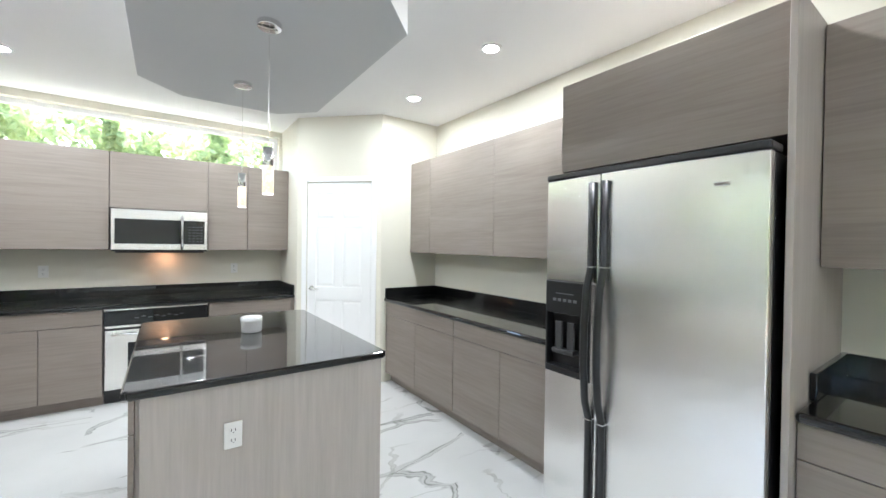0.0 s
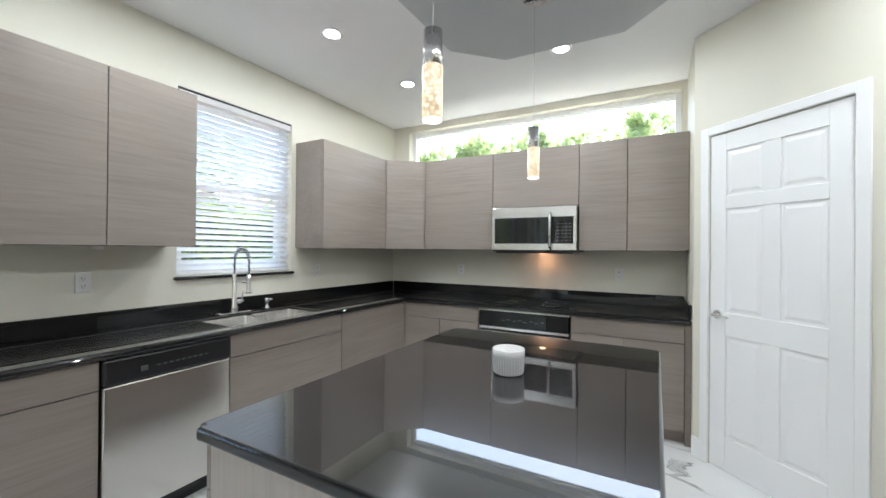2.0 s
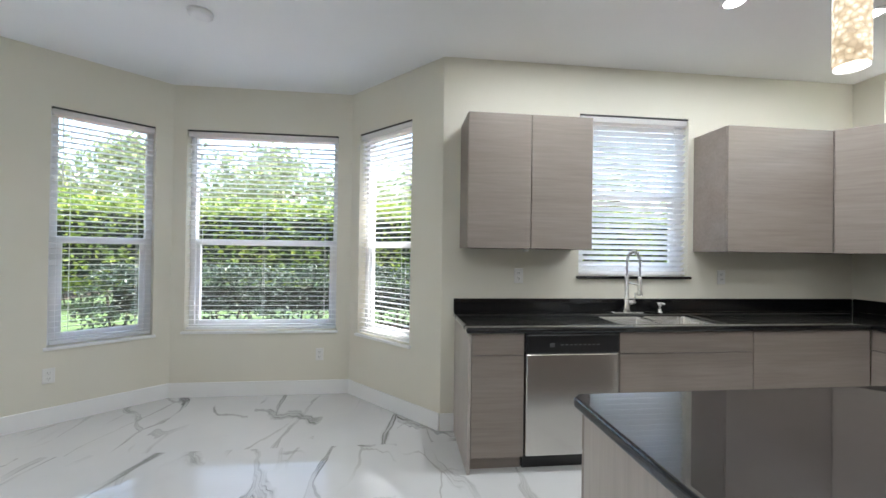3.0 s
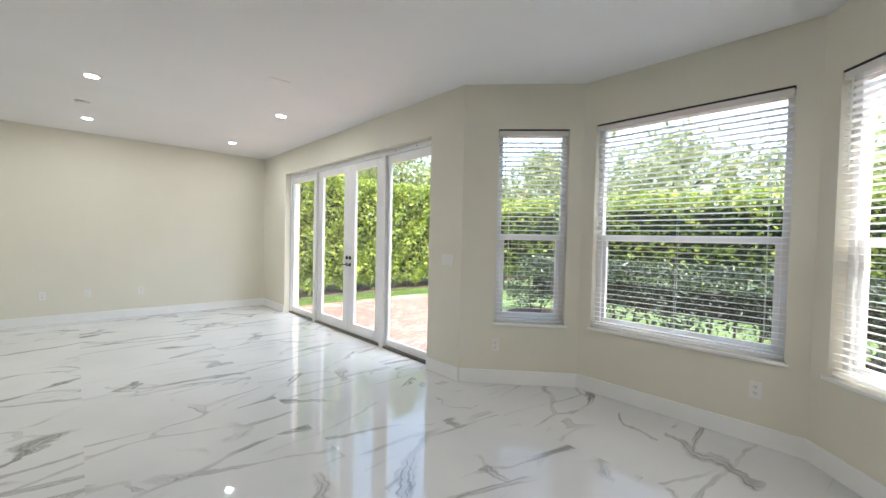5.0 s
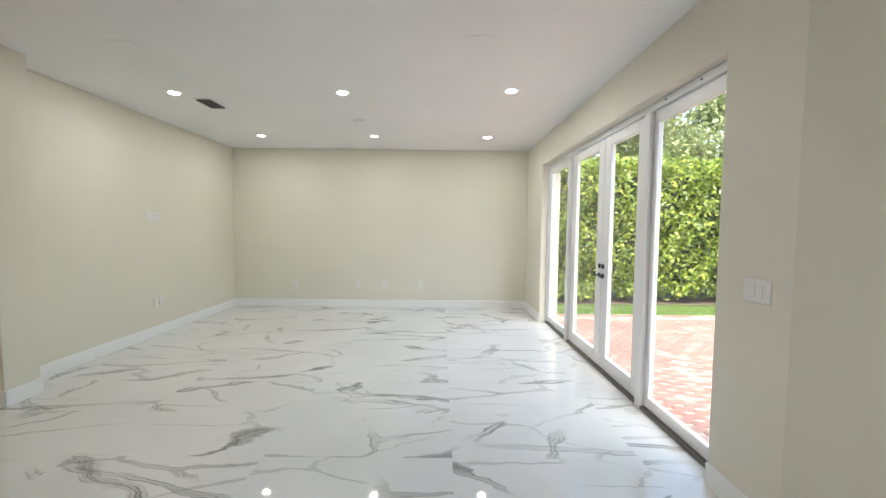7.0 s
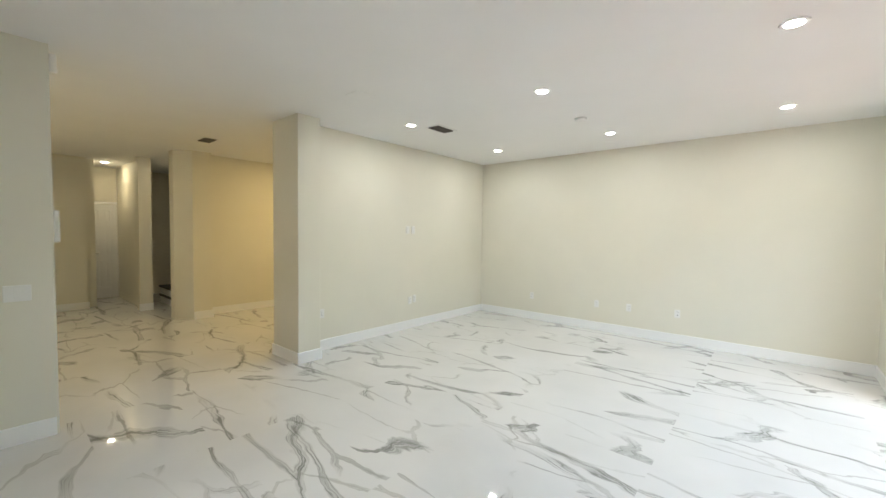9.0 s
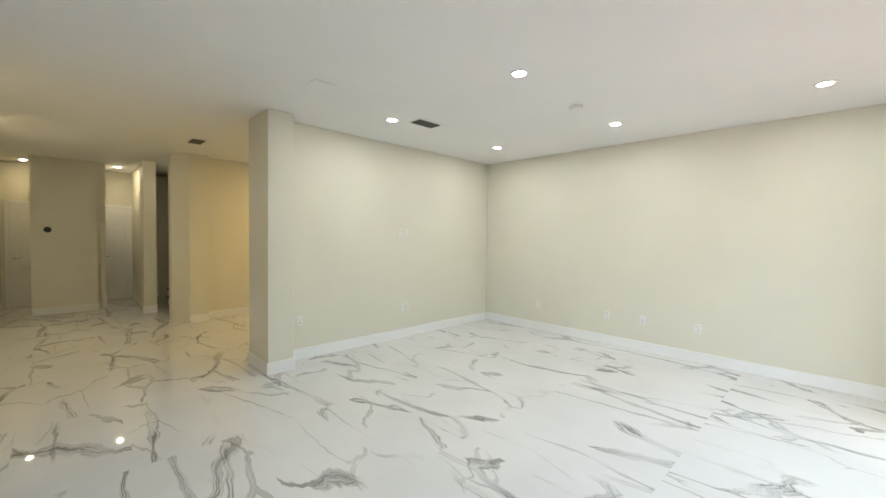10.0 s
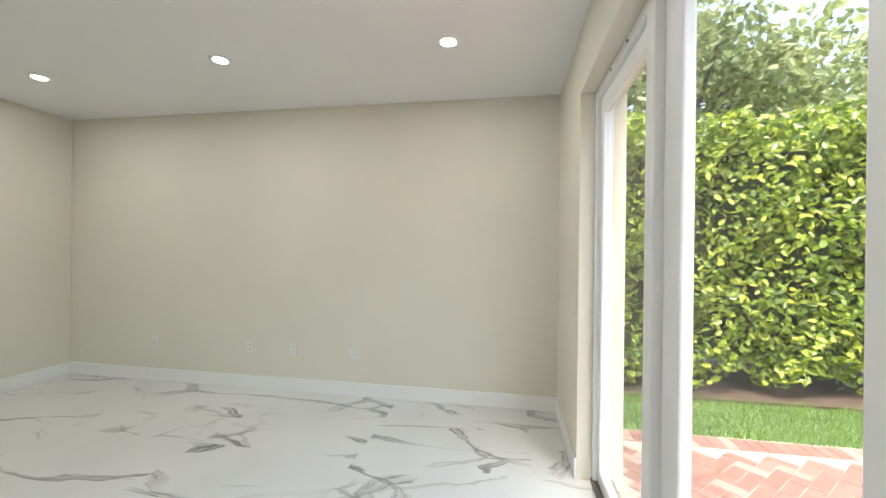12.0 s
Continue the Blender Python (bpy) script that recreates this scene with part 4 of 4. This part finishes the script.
bmesh.ops.create_cone(bm, cap_ends=True, segments=24, radius1=0.055, radius2=0.045, depth=0.02, matrix=Matrix.Translation((8.889, -1.17, 1.57)) @ Matrix.Rotation(-math.pi / 2, 4, "Y"))
finish("ring", bm, BLACK, r, 0.002)

# white cup on the island
r = root("ramekin", (0.41, 2.84, CT), "small white ceramic ramekin on the island", "cup")
lathe("bowl", [(0.052, CT + 0.0005), (0.058, CT + 0.004), (0.061, CT + 0.066), (0.064, CT + 0.07), (0.064, CT + 0.098), (0.061, CT + 0.10), (0.058, CT + 0.098), (0.055, CT + 0.012), (0.02, CT + 0.010)], CERAMIC, r, (0.41, 2.84, 0), 40)
bm = bmesh.new()
for k in range(36):
    a = 2 * math.pi * k / 36
    add_tube(bm, [(0.41 + 0.0585 * math.cos(a), 2.84 + 0.0585 * math.sin(a), CT + 0.008), (0.41 + 0.061 * math.cos(a), 2.84 + 0.061 * math.sin(a), CT + 0.066)], 0.0016, 5)
finish("ribs", bm, CERAMIC, r)

# small white fitting under a wall cabinet
r = root("cabinet_lamp", (-1.68, 2.28, 1.38), "small white sensor lamp under a wall cabinet", "lamp")
lathe("case", [(0.018, 1.39), (0.022, 1.395), (0.022, 1.4095)], OUTLET, r, (-1.66, 2.28, 0), 16)


# ---- lamps ----
def downlight(x, y, watts, color, group):
    r = root("downlight", (x, y, CEIL), "round recessed ceiling downlight with white trim, lit", "downlight", group)
    lathe("trim_ring", [(0.05, -0.006), (0.072, -0.007), (0.078, -0.0005)], VINYL, r, seg=28, local=True)
    lathe("lens", [(0.0, -0.009), (0.052, -0.0085), (0.053, -0.0065)], LENS, r, seg=28, local=True)
    d = bpy.data.lights.new("downlight_lamp", "AREA")
    d.shape, d.size, d.energy, d.color = "DISK", 0.1, watts, color
    new("downlight_lamp", d).matrix_basis = pose(x, y, CEIL - 0.013)


COOL, WARM = (1.0, 0.985, 0.96), (1.0, 0.82, 0.54)
for x, y in ((2.40, -4.10), (0.59, -4.03), (-1.17, -3.92), (2.364, -6.047), (0.59, -5.994), (-1.17, -5.99)):
    downlight(x, y, CAN_LIVING, COOL, "living room downlights")
# last two stand out of view, added to brighten fridge and island front
for x, y in ((-1.06, 2.33), (-1.055, 3.34), (-1.047, 4.267), (0.30, 4.275), (1.88, 3.276), (1.82, 2.127), (1.82, 0.95), (0.40, -0.35)):
    downlight(x, y, CAN_KITCHEN * (0.6 if y < 0 else 1), COOL, "kitchen downlights")
downlight(9.3, -2.2, CAN_HALL * 0.3, WARM, "hall downlights")
downlight(5.2, -4.7, CAN_HALL * 2.2, (1.0, 0.70, 0.30), "hall downlights")
downlight(9.65, -0.85, CAN_HALL * 0.2, (1.0, 0.74, 0.32), "hall downlights")
# the next three are unseen fills, added to brighten stair niche and hall
downlight(7.5, -3.25, CAN_HALL * 0.25, WARM, "hall downlights")
downlight(4.0, -0.74, CAN_HALL * 0.35, WARM, "hall downlights")
downlight(6.2, -0.74, CAN_HALL * 0.6, WARM, "hall downlights")

BUBBLE, bn, bl, bb_ = mat_base("seeded_glass_lit", (0.5, 0.42, 0.3), 0.15)
vor = bn.new("ShaderNodeTexVoronoi")
vor.inputs["Scale"].default_value = 95
bl.new(coords(bn, bl), vor.inputs["Vector"])
spark = ramp(bn, bl, vor.outputs["Distance"], [(0.1, (1.0, 0.93, 0.8)), (0.45, (0.62, 0.46, 0.28)), (0.8, (0.32, 0.22, 0.13))])
bl.new(spark, bb_.inputs["Emission Color"])
bb_.inputs["Emission Strength"].default_value = 0.15
bump(bn, bl, bb_, vor.outputs["Distance"], 0.5, 0.004)
TIP = glow("lit_glass_end", (1.0, 0.95, 0.85), 0.25)


def pendant(x, y):
    r = root("pendant_lamp", (x, y, SOFF), "chrome pendant with lit seeded glass cylinder on a thin cord", "pendant lamp", "island pendants")
    lathe("canopy", [(0.0, -0.028), (0.058, -0.028), (0.06, -0.024), (0.06, -0.0005)], CHROME, r, seg=36, local=True, bevel=0.001)
    lathe("screw", [(0.006, -0.033), (0.006, -0.0285)], CHROME, r, (0.035, 0, 0), 10, True)
    bm = bmesh.new()
    add_tube(bm, [(0, 0, -0.028), (0, 0, 2.0 - SOFF)], 0.0018, 6)
    finish("cord", bm, STEEL, r, place=True)
    lathe("cap", [(0.008, 2.0 - SOFF), (0.026, 1.998 - SOFF), (0.0265, 1.905 - SOFF), (0.024, 1.90 - SOFF)], CHROME, r, seg=28, local=True)
    lathe("glass", [(0.0, 1.8995 - SOFF), (0.0285, 1.8995 - SOFF), (0.0285, 1.76 - SOFF), (0.026, 1.757 - SOFF)], BUBBLE, r, seg=28, local=True)
    lathe("tip", [(0.0, 1.7565 - SOFF), (0.0265, 1.7565 - SOFF), (0.0265, 1.752 - SOFF), (0.0, 1.752 - SOFF)], TIP, r, seg=28, local=True)


pendant(0.40, 3.21)
pendant(0.388, 2.26)


LOUVRE = plain("brown_louvre", (0.07, 0.058, 0.05), 0.5)


def vent(x, y, rz, label):
    r = root("ceiling_vent", (x, y, CEIL, 0, 0, rz), label, "vent", "ceiling vents")
    boxes("frame", [(-0.19, 0.19, -0.11, -0.085, -0.008, -0.0005), (-0.19, 0.19, 0.085, 0.11, -0.008, -0.0005), (-0.19, -0.165, -0.085, 0.085, -0.008, -0.0005), (0.165, 0.19, -0.085, 0.085, -0.008, -0.0005)], VINYL, r, 0.002, True)
    boxes("back", [(-0.165, 0.165, -0.085, 0.085, -0.002, -0.0005)], SLOT, r, 0, True)
    for i in range(5):
        o = boxes("louvre", [(-0.163, 0.163, -0.012, 0.012, -0.001, 0.001)], LOUVRE, r, 0, True)
        o.matrix_basis = pose(0, -0.068 + 0.034 * i, -0.009, 35, 0, 0)


vent(2.215, -4.46, 90, "white framed ceiling air vent with dark louvres")
vent(5.39, -2.78, 0, "white framed ceiling air vent with dark louvres")
for x, y, rad in ((-1.594, 0.086, 0.075), (0.645, -5.12, 0.07)):
    r = root("smoke_alarm", (x, y, CEIL), "round white smoke alarm on the ceiling", "smoke alarm", "smoke alarms")
    lathe("case", [(rad * 0.7, -0.03), (rad * 0.95, -0.022), (rad, -0.0005)], VINYL, r, seg=28, local=True)
for x, y in ((-0.735, -2.87), (2.03, -3.02)):
    r = root("ceiling_plate", (x, y, CEIL), "square white flush cover plate on the ceiling", "cover plate", "ceiling plates")
    boxes("plate", [(-0.1, 0.1, -0.1, 0.1, -0.006, -0.0005)], CEILING, r, 0.002, True)


# ---- outside ----
GZ = -0.12
GRASS = bpy.data.materials.new("lawn")
GRASS.use_nodes = True
gn, gl_ = GRASS.node_tree.nodes, GRASS.node_tree.links
gv = coords(gn, gl_)
gl_.new(ramp(gn, gl_, noise_node(gn, gl_, gv, 3, 8, 0.7), [(0.3, (0.04, 0.07, 0.018)), (0.7, (0.09, 0.14, 0.04))]), gn["Principled BSDF"].inputs["Base Color"])
gn["Principled BSDF"].inputs["Roughness"].default_value = 0.8
MULCH = plain("mulch", (0.07, 0.04, 0.03), 0.9, 0, 0.5)
PAVER, pn, pl, pb_ = mat_base("brick_paver", (0.42, 0.25, 0.2), 0.75)
oi = pn.new("ShaderNodeObjectInfo")
pg = pn.new("ShaderNodeNewGeometry")
both = math_node(pn, pl, "FRACT", math_node(pn, pl, "ADD", oi.outputs["Random"], pg.outputs["Random Per Island"]))
pc = ramp(pn, pl, both, [(0.0, (0.19, 0.088, 0.070)), (0.45, (0.16, 0.070, 0.056)), (0.8, (0.20, 0.105, 0.088)), (1.0, (0.28, 0.20, 0.175))])
pl.new(mixc(pn, pl, 0.35, pc, ramp(pn, pl, noise_node(pn, pl, coords(pn, pl), 30, 5), [(0.3, (0.09, 0.05, 0.043)), (0.7, (0.20, 0.115, 0.098))])), pb_.inputs["Base Color"])
HEDGE = leaf_mat("hedge_leaf", [(0.06, 0.10, 0.018), (0.13, 0.19, 0.03), (0.23, 0.295, 0.04), (0.40, 0.43, 0.07)])
SHRUB = leaf_mat("shrub_leaf", [(0.018, 0.032, 0.02), (0.03, 0.048, 0.028), (0.055, 0.078, 0.042)])
CROWN = leaf_mat("tree_leaf", [(0.11, 0.14, 0.06), (0.19, 0.22, 0.09), (0.28, 0.30, 0.13)])
# paler leaf copy: the hazy glare on these shrubs is put into the colour
OVERLIT = leaf_mat("overlit_shrub_leaf", [(0.24, 0.29, 0.13), (0.34, 0.40, 0.19), (0.44, 0.48, 0.26)])
BLADE = leaf_mat("grass_blade", [(0.08, 0.14, 0.03), (0.13, 0.22, 0.05), (0.20, 0.27, 0.08)])
BARK = plain("bark", (0.16, 0.13, 0.10), 0.9, 0, 0.5)
# near-black colour for the shade deep inside a hedge
SHADE = plain("hedge_core_shade", (0.02, 0.028, 0.012), 0.95, 0, 0.4)

gr = boxes("ground", [(-300, 300, -300, 300, GZ - 0.2, GZ)], GRASS)
tagged(gr, "mown green lawn that reaches the distance", "lawn", kind="structure")
rng = np.random.default_rng(4)


def leaves(name, centers, size, mat, parent=None, lean=(0, 0, 0.4)):
    """Many small folded leaves, one at each centre."""
    n = len(centers)
    ax = rng.normal(size=(n, 3)) + np.array(lean)
    ax /= np.linalg.norm(ax, axis=1)[:, None]
    t = rng.normal(size=(n, 3))
    t -= (t * ax).sum(1)[:, None] * ax
    t /= np.linalg.norm(t, axis=1)[:, None]
    s = np.cross(ax, t)
    k = size * rng.uniform(0.65, 1.25, n)[:, None]
    c = np.asarray(centers)
    pts = np.stack([c - t * k * 0.5, c - t * k * 0.1 + s * k * 0.27 + ax * k * 0.08, c + t * k * 0.32 + s * k * 0.24 + ax * k * 0.08, c + t * k * 0.5, c + t * k * 0.32 - s * k * 0.24 + ax * k * 0.08, c - t * k * 0.1 - s * k * 0.27 + ax * k * 0.08], 1).reshape(-1, 3)
    if parent:
        pts = pts - np.array(parent.matrix_basis.translation)
    b = np.arange(n)[:, None] * 6
    quads = np.concatenate([b + np.array([[0, 1, 2, 3]]), b + np.array([[0, 3, 4, 5]])]).astype(int)
    me = bpy.data.meshes.new(name)
    me.from_pydata(pts.tolist(), [], quads.tolist())
    me.materials.append(mat)
    ob = new(name, me)
    ob.parent = parent
    return tagged(ob, kind="stuff")


def shell(n, x0, x1, y0, y1, z0, z1, lump=0.12, thin=0.25):
    """Places near the surface of a clipped hedge."""
    dx, dy, dz = x1 - x0, y1 - y0, z1 - z0
    area = np.array([dx * dz, dx * dz, dy * dz, dy * dz, dx * dy])
    which = rng.choice(5, n, p=area / area.sum())
    u, v = rng.random(n), rng.random(n)
    depth = rng.exponential(0.09, n)
    p = np.zeros((n, 3))
    for i in range(n):
        w, d = which[i], depth[i]
        if w == 0:
            p[i] = (x0 + u[i] * dx, y0 + d, z0 + v[i] * dz)
        elif w == 1:
            p[i] = (x0 + u[i] * dx, y1 - d, z0 + v[i] * dz)
        elif w == 2:
            p[i] = (x0 + d, y0 + u[i] * dy, z0 + v[i] * dz)
        elif w == 3:
            p[i] = (x1 - d, y0 + u[i] * dy, z0 + v[i] * dz)
        else:
            p[i] = (x0 + u[i] * dx, y0 + v[i] * dy, z1 - d)
    p += lump * np.stack([np.sin(p[:, 0] * 5.1 + p[:, 2] * 4), np.sin(p[:, 0] * 6.3 + p[:, 2] * 5.2 + p[:, 1] * 4), 0.8 * np.sin(p[:, 0] * 7.7 + p[:, 1] * 6)], 1)
    return p + rng.normal(scale=0.03, size=p.shape)


def hedge(x0, x1, y0, y1, z1, n, size, mat, label, z0=0.25, core=0.32):
    r = root("hedge", ((x0 + x1) / 2, (y0 + y1) / 2, GZ), label, "hedge")
    leaves("leaves", shell(n, x0, x1, y0, y1, GZ + z0, z1), size, mat, r, (0.25, 0.45, 0.75))
    # added solid dark box: stands for inner shade and blocks the view through
    boxes("shade_core", [(x0 + 0.28, x1 - 0.28, y0 + 0.28, y1 - 0.28, GZ + z0 + 0.25, z1 - core)], SHADE, r)
    bm = bmesh.new()
    k = int(max(x1 - x0, y1 - y0) / 0.3)
    for i in range(k):
        u = (i + 0.5) / k
        if x1 - x0 > y1 - y0:
            px, py = x0 + u * (x1 - x0), (y0 + y1) / 2 + rng.uniform(-0.2, 0.25)
        else:
            px, py = (x0 + x1) / 2 + rng.uniform(-0.2, 0.2), y0 + u * (y1 - y0)
        tx, ty = rng.uniform(-0.18, 0.18, 2)
        add_tube(bm, [(px, py, GZ), (px + tx * 0.4, py + ty * 0.4, GZ + 0.4), (px + tx, py + ty, GZ + z0 + 0.7)], [0.022, 0.016, 0.008], 6)
    finish("stems", bm, BARK, r)
    return r


hedge(-13.0, -2.3, -9.2, -8.1, 2.95, 70000, 0.092, HEDGE, "tall clipped green hedge with large glossy leaves", 0.2)
hedge(-6.9, -6.1, -3.9, 9.0, 1.0, 17000, 0.075, SHRUB, "low dark green hedge beside the brick patio", 0.14)
hedge(-10.2, -9.0, -7.4, 11.0, 2.55, 20000, 0.13, HEDGE, "tall bright green hedge across the lawn", 0.5)
for x0, x1, top in ((-4.2, -2.2, 3.25), (-2.4, -0.7, 3.35), (-0.9, 0.8, 3.2), (0.6, 2.2, 3.4), (2.0, 4.5, 3.25)):
    hedge(x0, x1, 7.6, 8.9, top, 8000, 0.12, OVERLIT, "tall bright green shrub behind the house", 0.6, 1.3)
bed = boxes("planting_bed", [(-13.2, -2.25, -9.6, -7.95, GZ, GZ + 0.03), (-7.0, -6.05, -4.0, 9.1, GZ, GZ + 0.03)], MULCH)
tagged(bed, "dark brown mulch bed under the hedge", "planting bed", kind="structure")


def tree(x, y, h, spread, n, size, label):
    r = root("tree", (x, y, GZ), label, "tree", "garden trees")
    bm = bmesh.new()
    add_tube(bm, [(x, y, GZ - 0.05), (x + 0.05, y, GZ + h * 0.25), (x - 0.05, y + 0.1, GZ + h * 0.5), (x, y, GZ + h * 0.8)], [h * 0.028, h * 0.022, h * 0.017, h * 0.006], 10)
    cents = []
    for i in range(16):
        a = i * 2.4 + rng.uniform(-0.3, 0.3)
        z = h * rng.uniform(0.3, 0.62)
        ln = spread * rng.uniform(0.6, 1.0)
        p0 = Vector((x, y, GZ + z))
        p1 = p0 + Vector((math.cos(a) * ln * 0.5, math.sin(a) * ln * 0.5, h * 0.1))
        p2 = p0 + Vector((math.cos(a) * ln, math.sin(a) * ln, h * rng.uniform(0.1, 0.3)))
        add_tube(bm, [p0, p1, p2], [h * 0.01, h * 0.007, h * 0.002], 6)
        cents += [p1.lerp(p2, q) for q in (0.3, 0.7, 1.0)]
        cents.append(p0.lerp(Vector((x, y, GZ + h)), 0.7))
    finish("trunk", bm, BARK, r)
    c = np.array([tuple(q) for q in cents])
    pick = c[rng.integers(0, len(c), n)]
    leaves("leaves", pick + rng.normal(scale=spread * 0.16, size=(n, 3)) * np.array([1, 1, 0.7]), size, CROWN, r)


tree(-5.2, -13.0, 7.0, 3.2, 15000, 0.17, "broad green tree behind the hedge")
tree(-9.5, -12.5, 6.6, 3.4, 10000, 0.17, "broad green tree behind the hedge")
tree(-1.0, -14.0, 6.0, 3.0, 9000, 0.16, "broad green tree behind the hedge")
tree(-15.5, -3.5, 5.6, 3.8, 4200, 0.22, "tall green tree across the lawn")
tree(-16.0, 3.0, 5.4, 4.0, 4200, 0.22, "tall green tree across the lawn")
tree(-11.5, 7.6, 6.0, 3.0, 6500, 0.16, "broad green tree beside the lawn")
tree(-16.0, -9.5, 6.0, 3.8, 6000, 0.22, "tall green tree across the lawn")

# grass blades of the strip by the hedge
n = 14000
gx, gy = rng.uniform(-7.5, -2.25, n), rng.uniform(-8.0, -7.05, n)
h, a = rng.uniform(0.03, 0.075, n), rng.uniform(0, 6.283, n)
wx, wy = 0.004 * np.cos(a), 0.004 * np.sin(a)
lx, ly = rng.normal(scale=0.02, size=n), rng.normal(scale=0.02, size=n)
z0 = np.full(n, GZ)
pts = np.stack([np.stack([gx - wx, gy - wy, z0], 1), np.stack([gx + wx, gy + wy, z0], 1), np.stack([gx + lx, gy + ly, z0 + h], 1)], 1).reshape(-1, 3)
me = bpy.data.meshes.new("grass")
me.from_pydata(pts.tolist(), [], (np.arange(n)[:, None] * 3 + np.array([[0, 1, 2]])).tolist())
me.materials.append(BLADE)
tagged(new("grass", me), "short green grass beside the patio", "grass", kind="stuff")

# outside faces of the house
ow = boxes("wall_outside", [(-2.35, -2.2425, -7.5, FD0 - 0.10, GZ, CEIL + 0.1), (-2.35, -2.2425, FD0 - 0.1, FD1 + 0.06, FDH + 0.03, CEIL + 0.1), (-2.35, -2.2425, FD1 + 0.10, -1.60, GZ, CEIL + 0.1)], STUCCO)
tagged(ow, "cream stucco outside wall of the house", "wall", kind="structure")

# patio
sand = boxes("patio", [(-6.05, -2.2, -7.05, 6.0, GZ - 0.02, GZ + 0.012)], plain("joint_sand", (0.36, 0.29, 0.24), 0.9, 0, 0.3))
tagged(sand, "red brick paver patio", "patio", kind="structure")
bm = bmesh.new()
add_box(bm, (-0.0975, 0.0975, -0.0475, 0.0475, 0, 0.05))
bmesh.ops.bevel(bm, geom=[e for e in bm.edges if e.verts[0].co.z > 0.04 and e.verts[1].co.z > 0.04], offset=0.006, segments=1, affect="EDGES")
brick = bpy.data.meshes.new("paver")
bm.to_mesh(brick)
bm.free()
brick.materials.append(PAVER)
spots = []
c45 = math.cos(math.pi / 4)
for i in range(-75, 76):
    for j in range(-40, 41):
        for k, q in ((0, 0), (1, 90)):
            u = 0.1 * i + 0.2 * j + (0.1 if k == 0 else -0.05)
            v = 0.1 * i - 0.2 * j + (0.05 if k == 0 else 0.1)
            x, y = -4.1 + (u - v) * c45, -0.5 + (u + v) * c45
            if -5.95 < x < -2.40 and -6.74 < y < 5.9:
                spots.append((x, y, GZ - 0.030 + rng.uniform(-0.0025, 0.0025), 45 + q + rng.uniform(-0.8, 0.8)))
for i in range(36):
    spots.append((-2.40 - 0.1 * i, -6.93, GZ - 0.030 + rng.uniform(-0.002, 0.002), 90 + rng.uniform(-0.6, 0.6)))
spots.sort(key=lambda s: (s[1] + 6.8) ** 2 + (s[0] + 2.8) ** 2)
for x, y, z, q in spots[:290]:
    o = new("paver", brick)
    o.parent = sand
    o.matrix_basis = pose(x, y, z, 0, 0, q)
bv = np.array([tuple(v.co) for v in brick.vertices])
bf = [list(p.vertices) for p in brick.polygons]
vs, fs = [], []
for k, (x, y, z, q) in enumerate(spots[290:]):
    vs.append(bv + np.array([x, y, z]))
    fs += [[i + k * len(bv) for i in f] for f in bf]
me = bpy.data.meshes.new("pavers")
me.from_pydata(np.concatenate(vs).tolist(), [], fs)
me.materials.append(PAVER)
o = new("pavers", me)
o.parent = sand
tagged(o, kind="stuff")
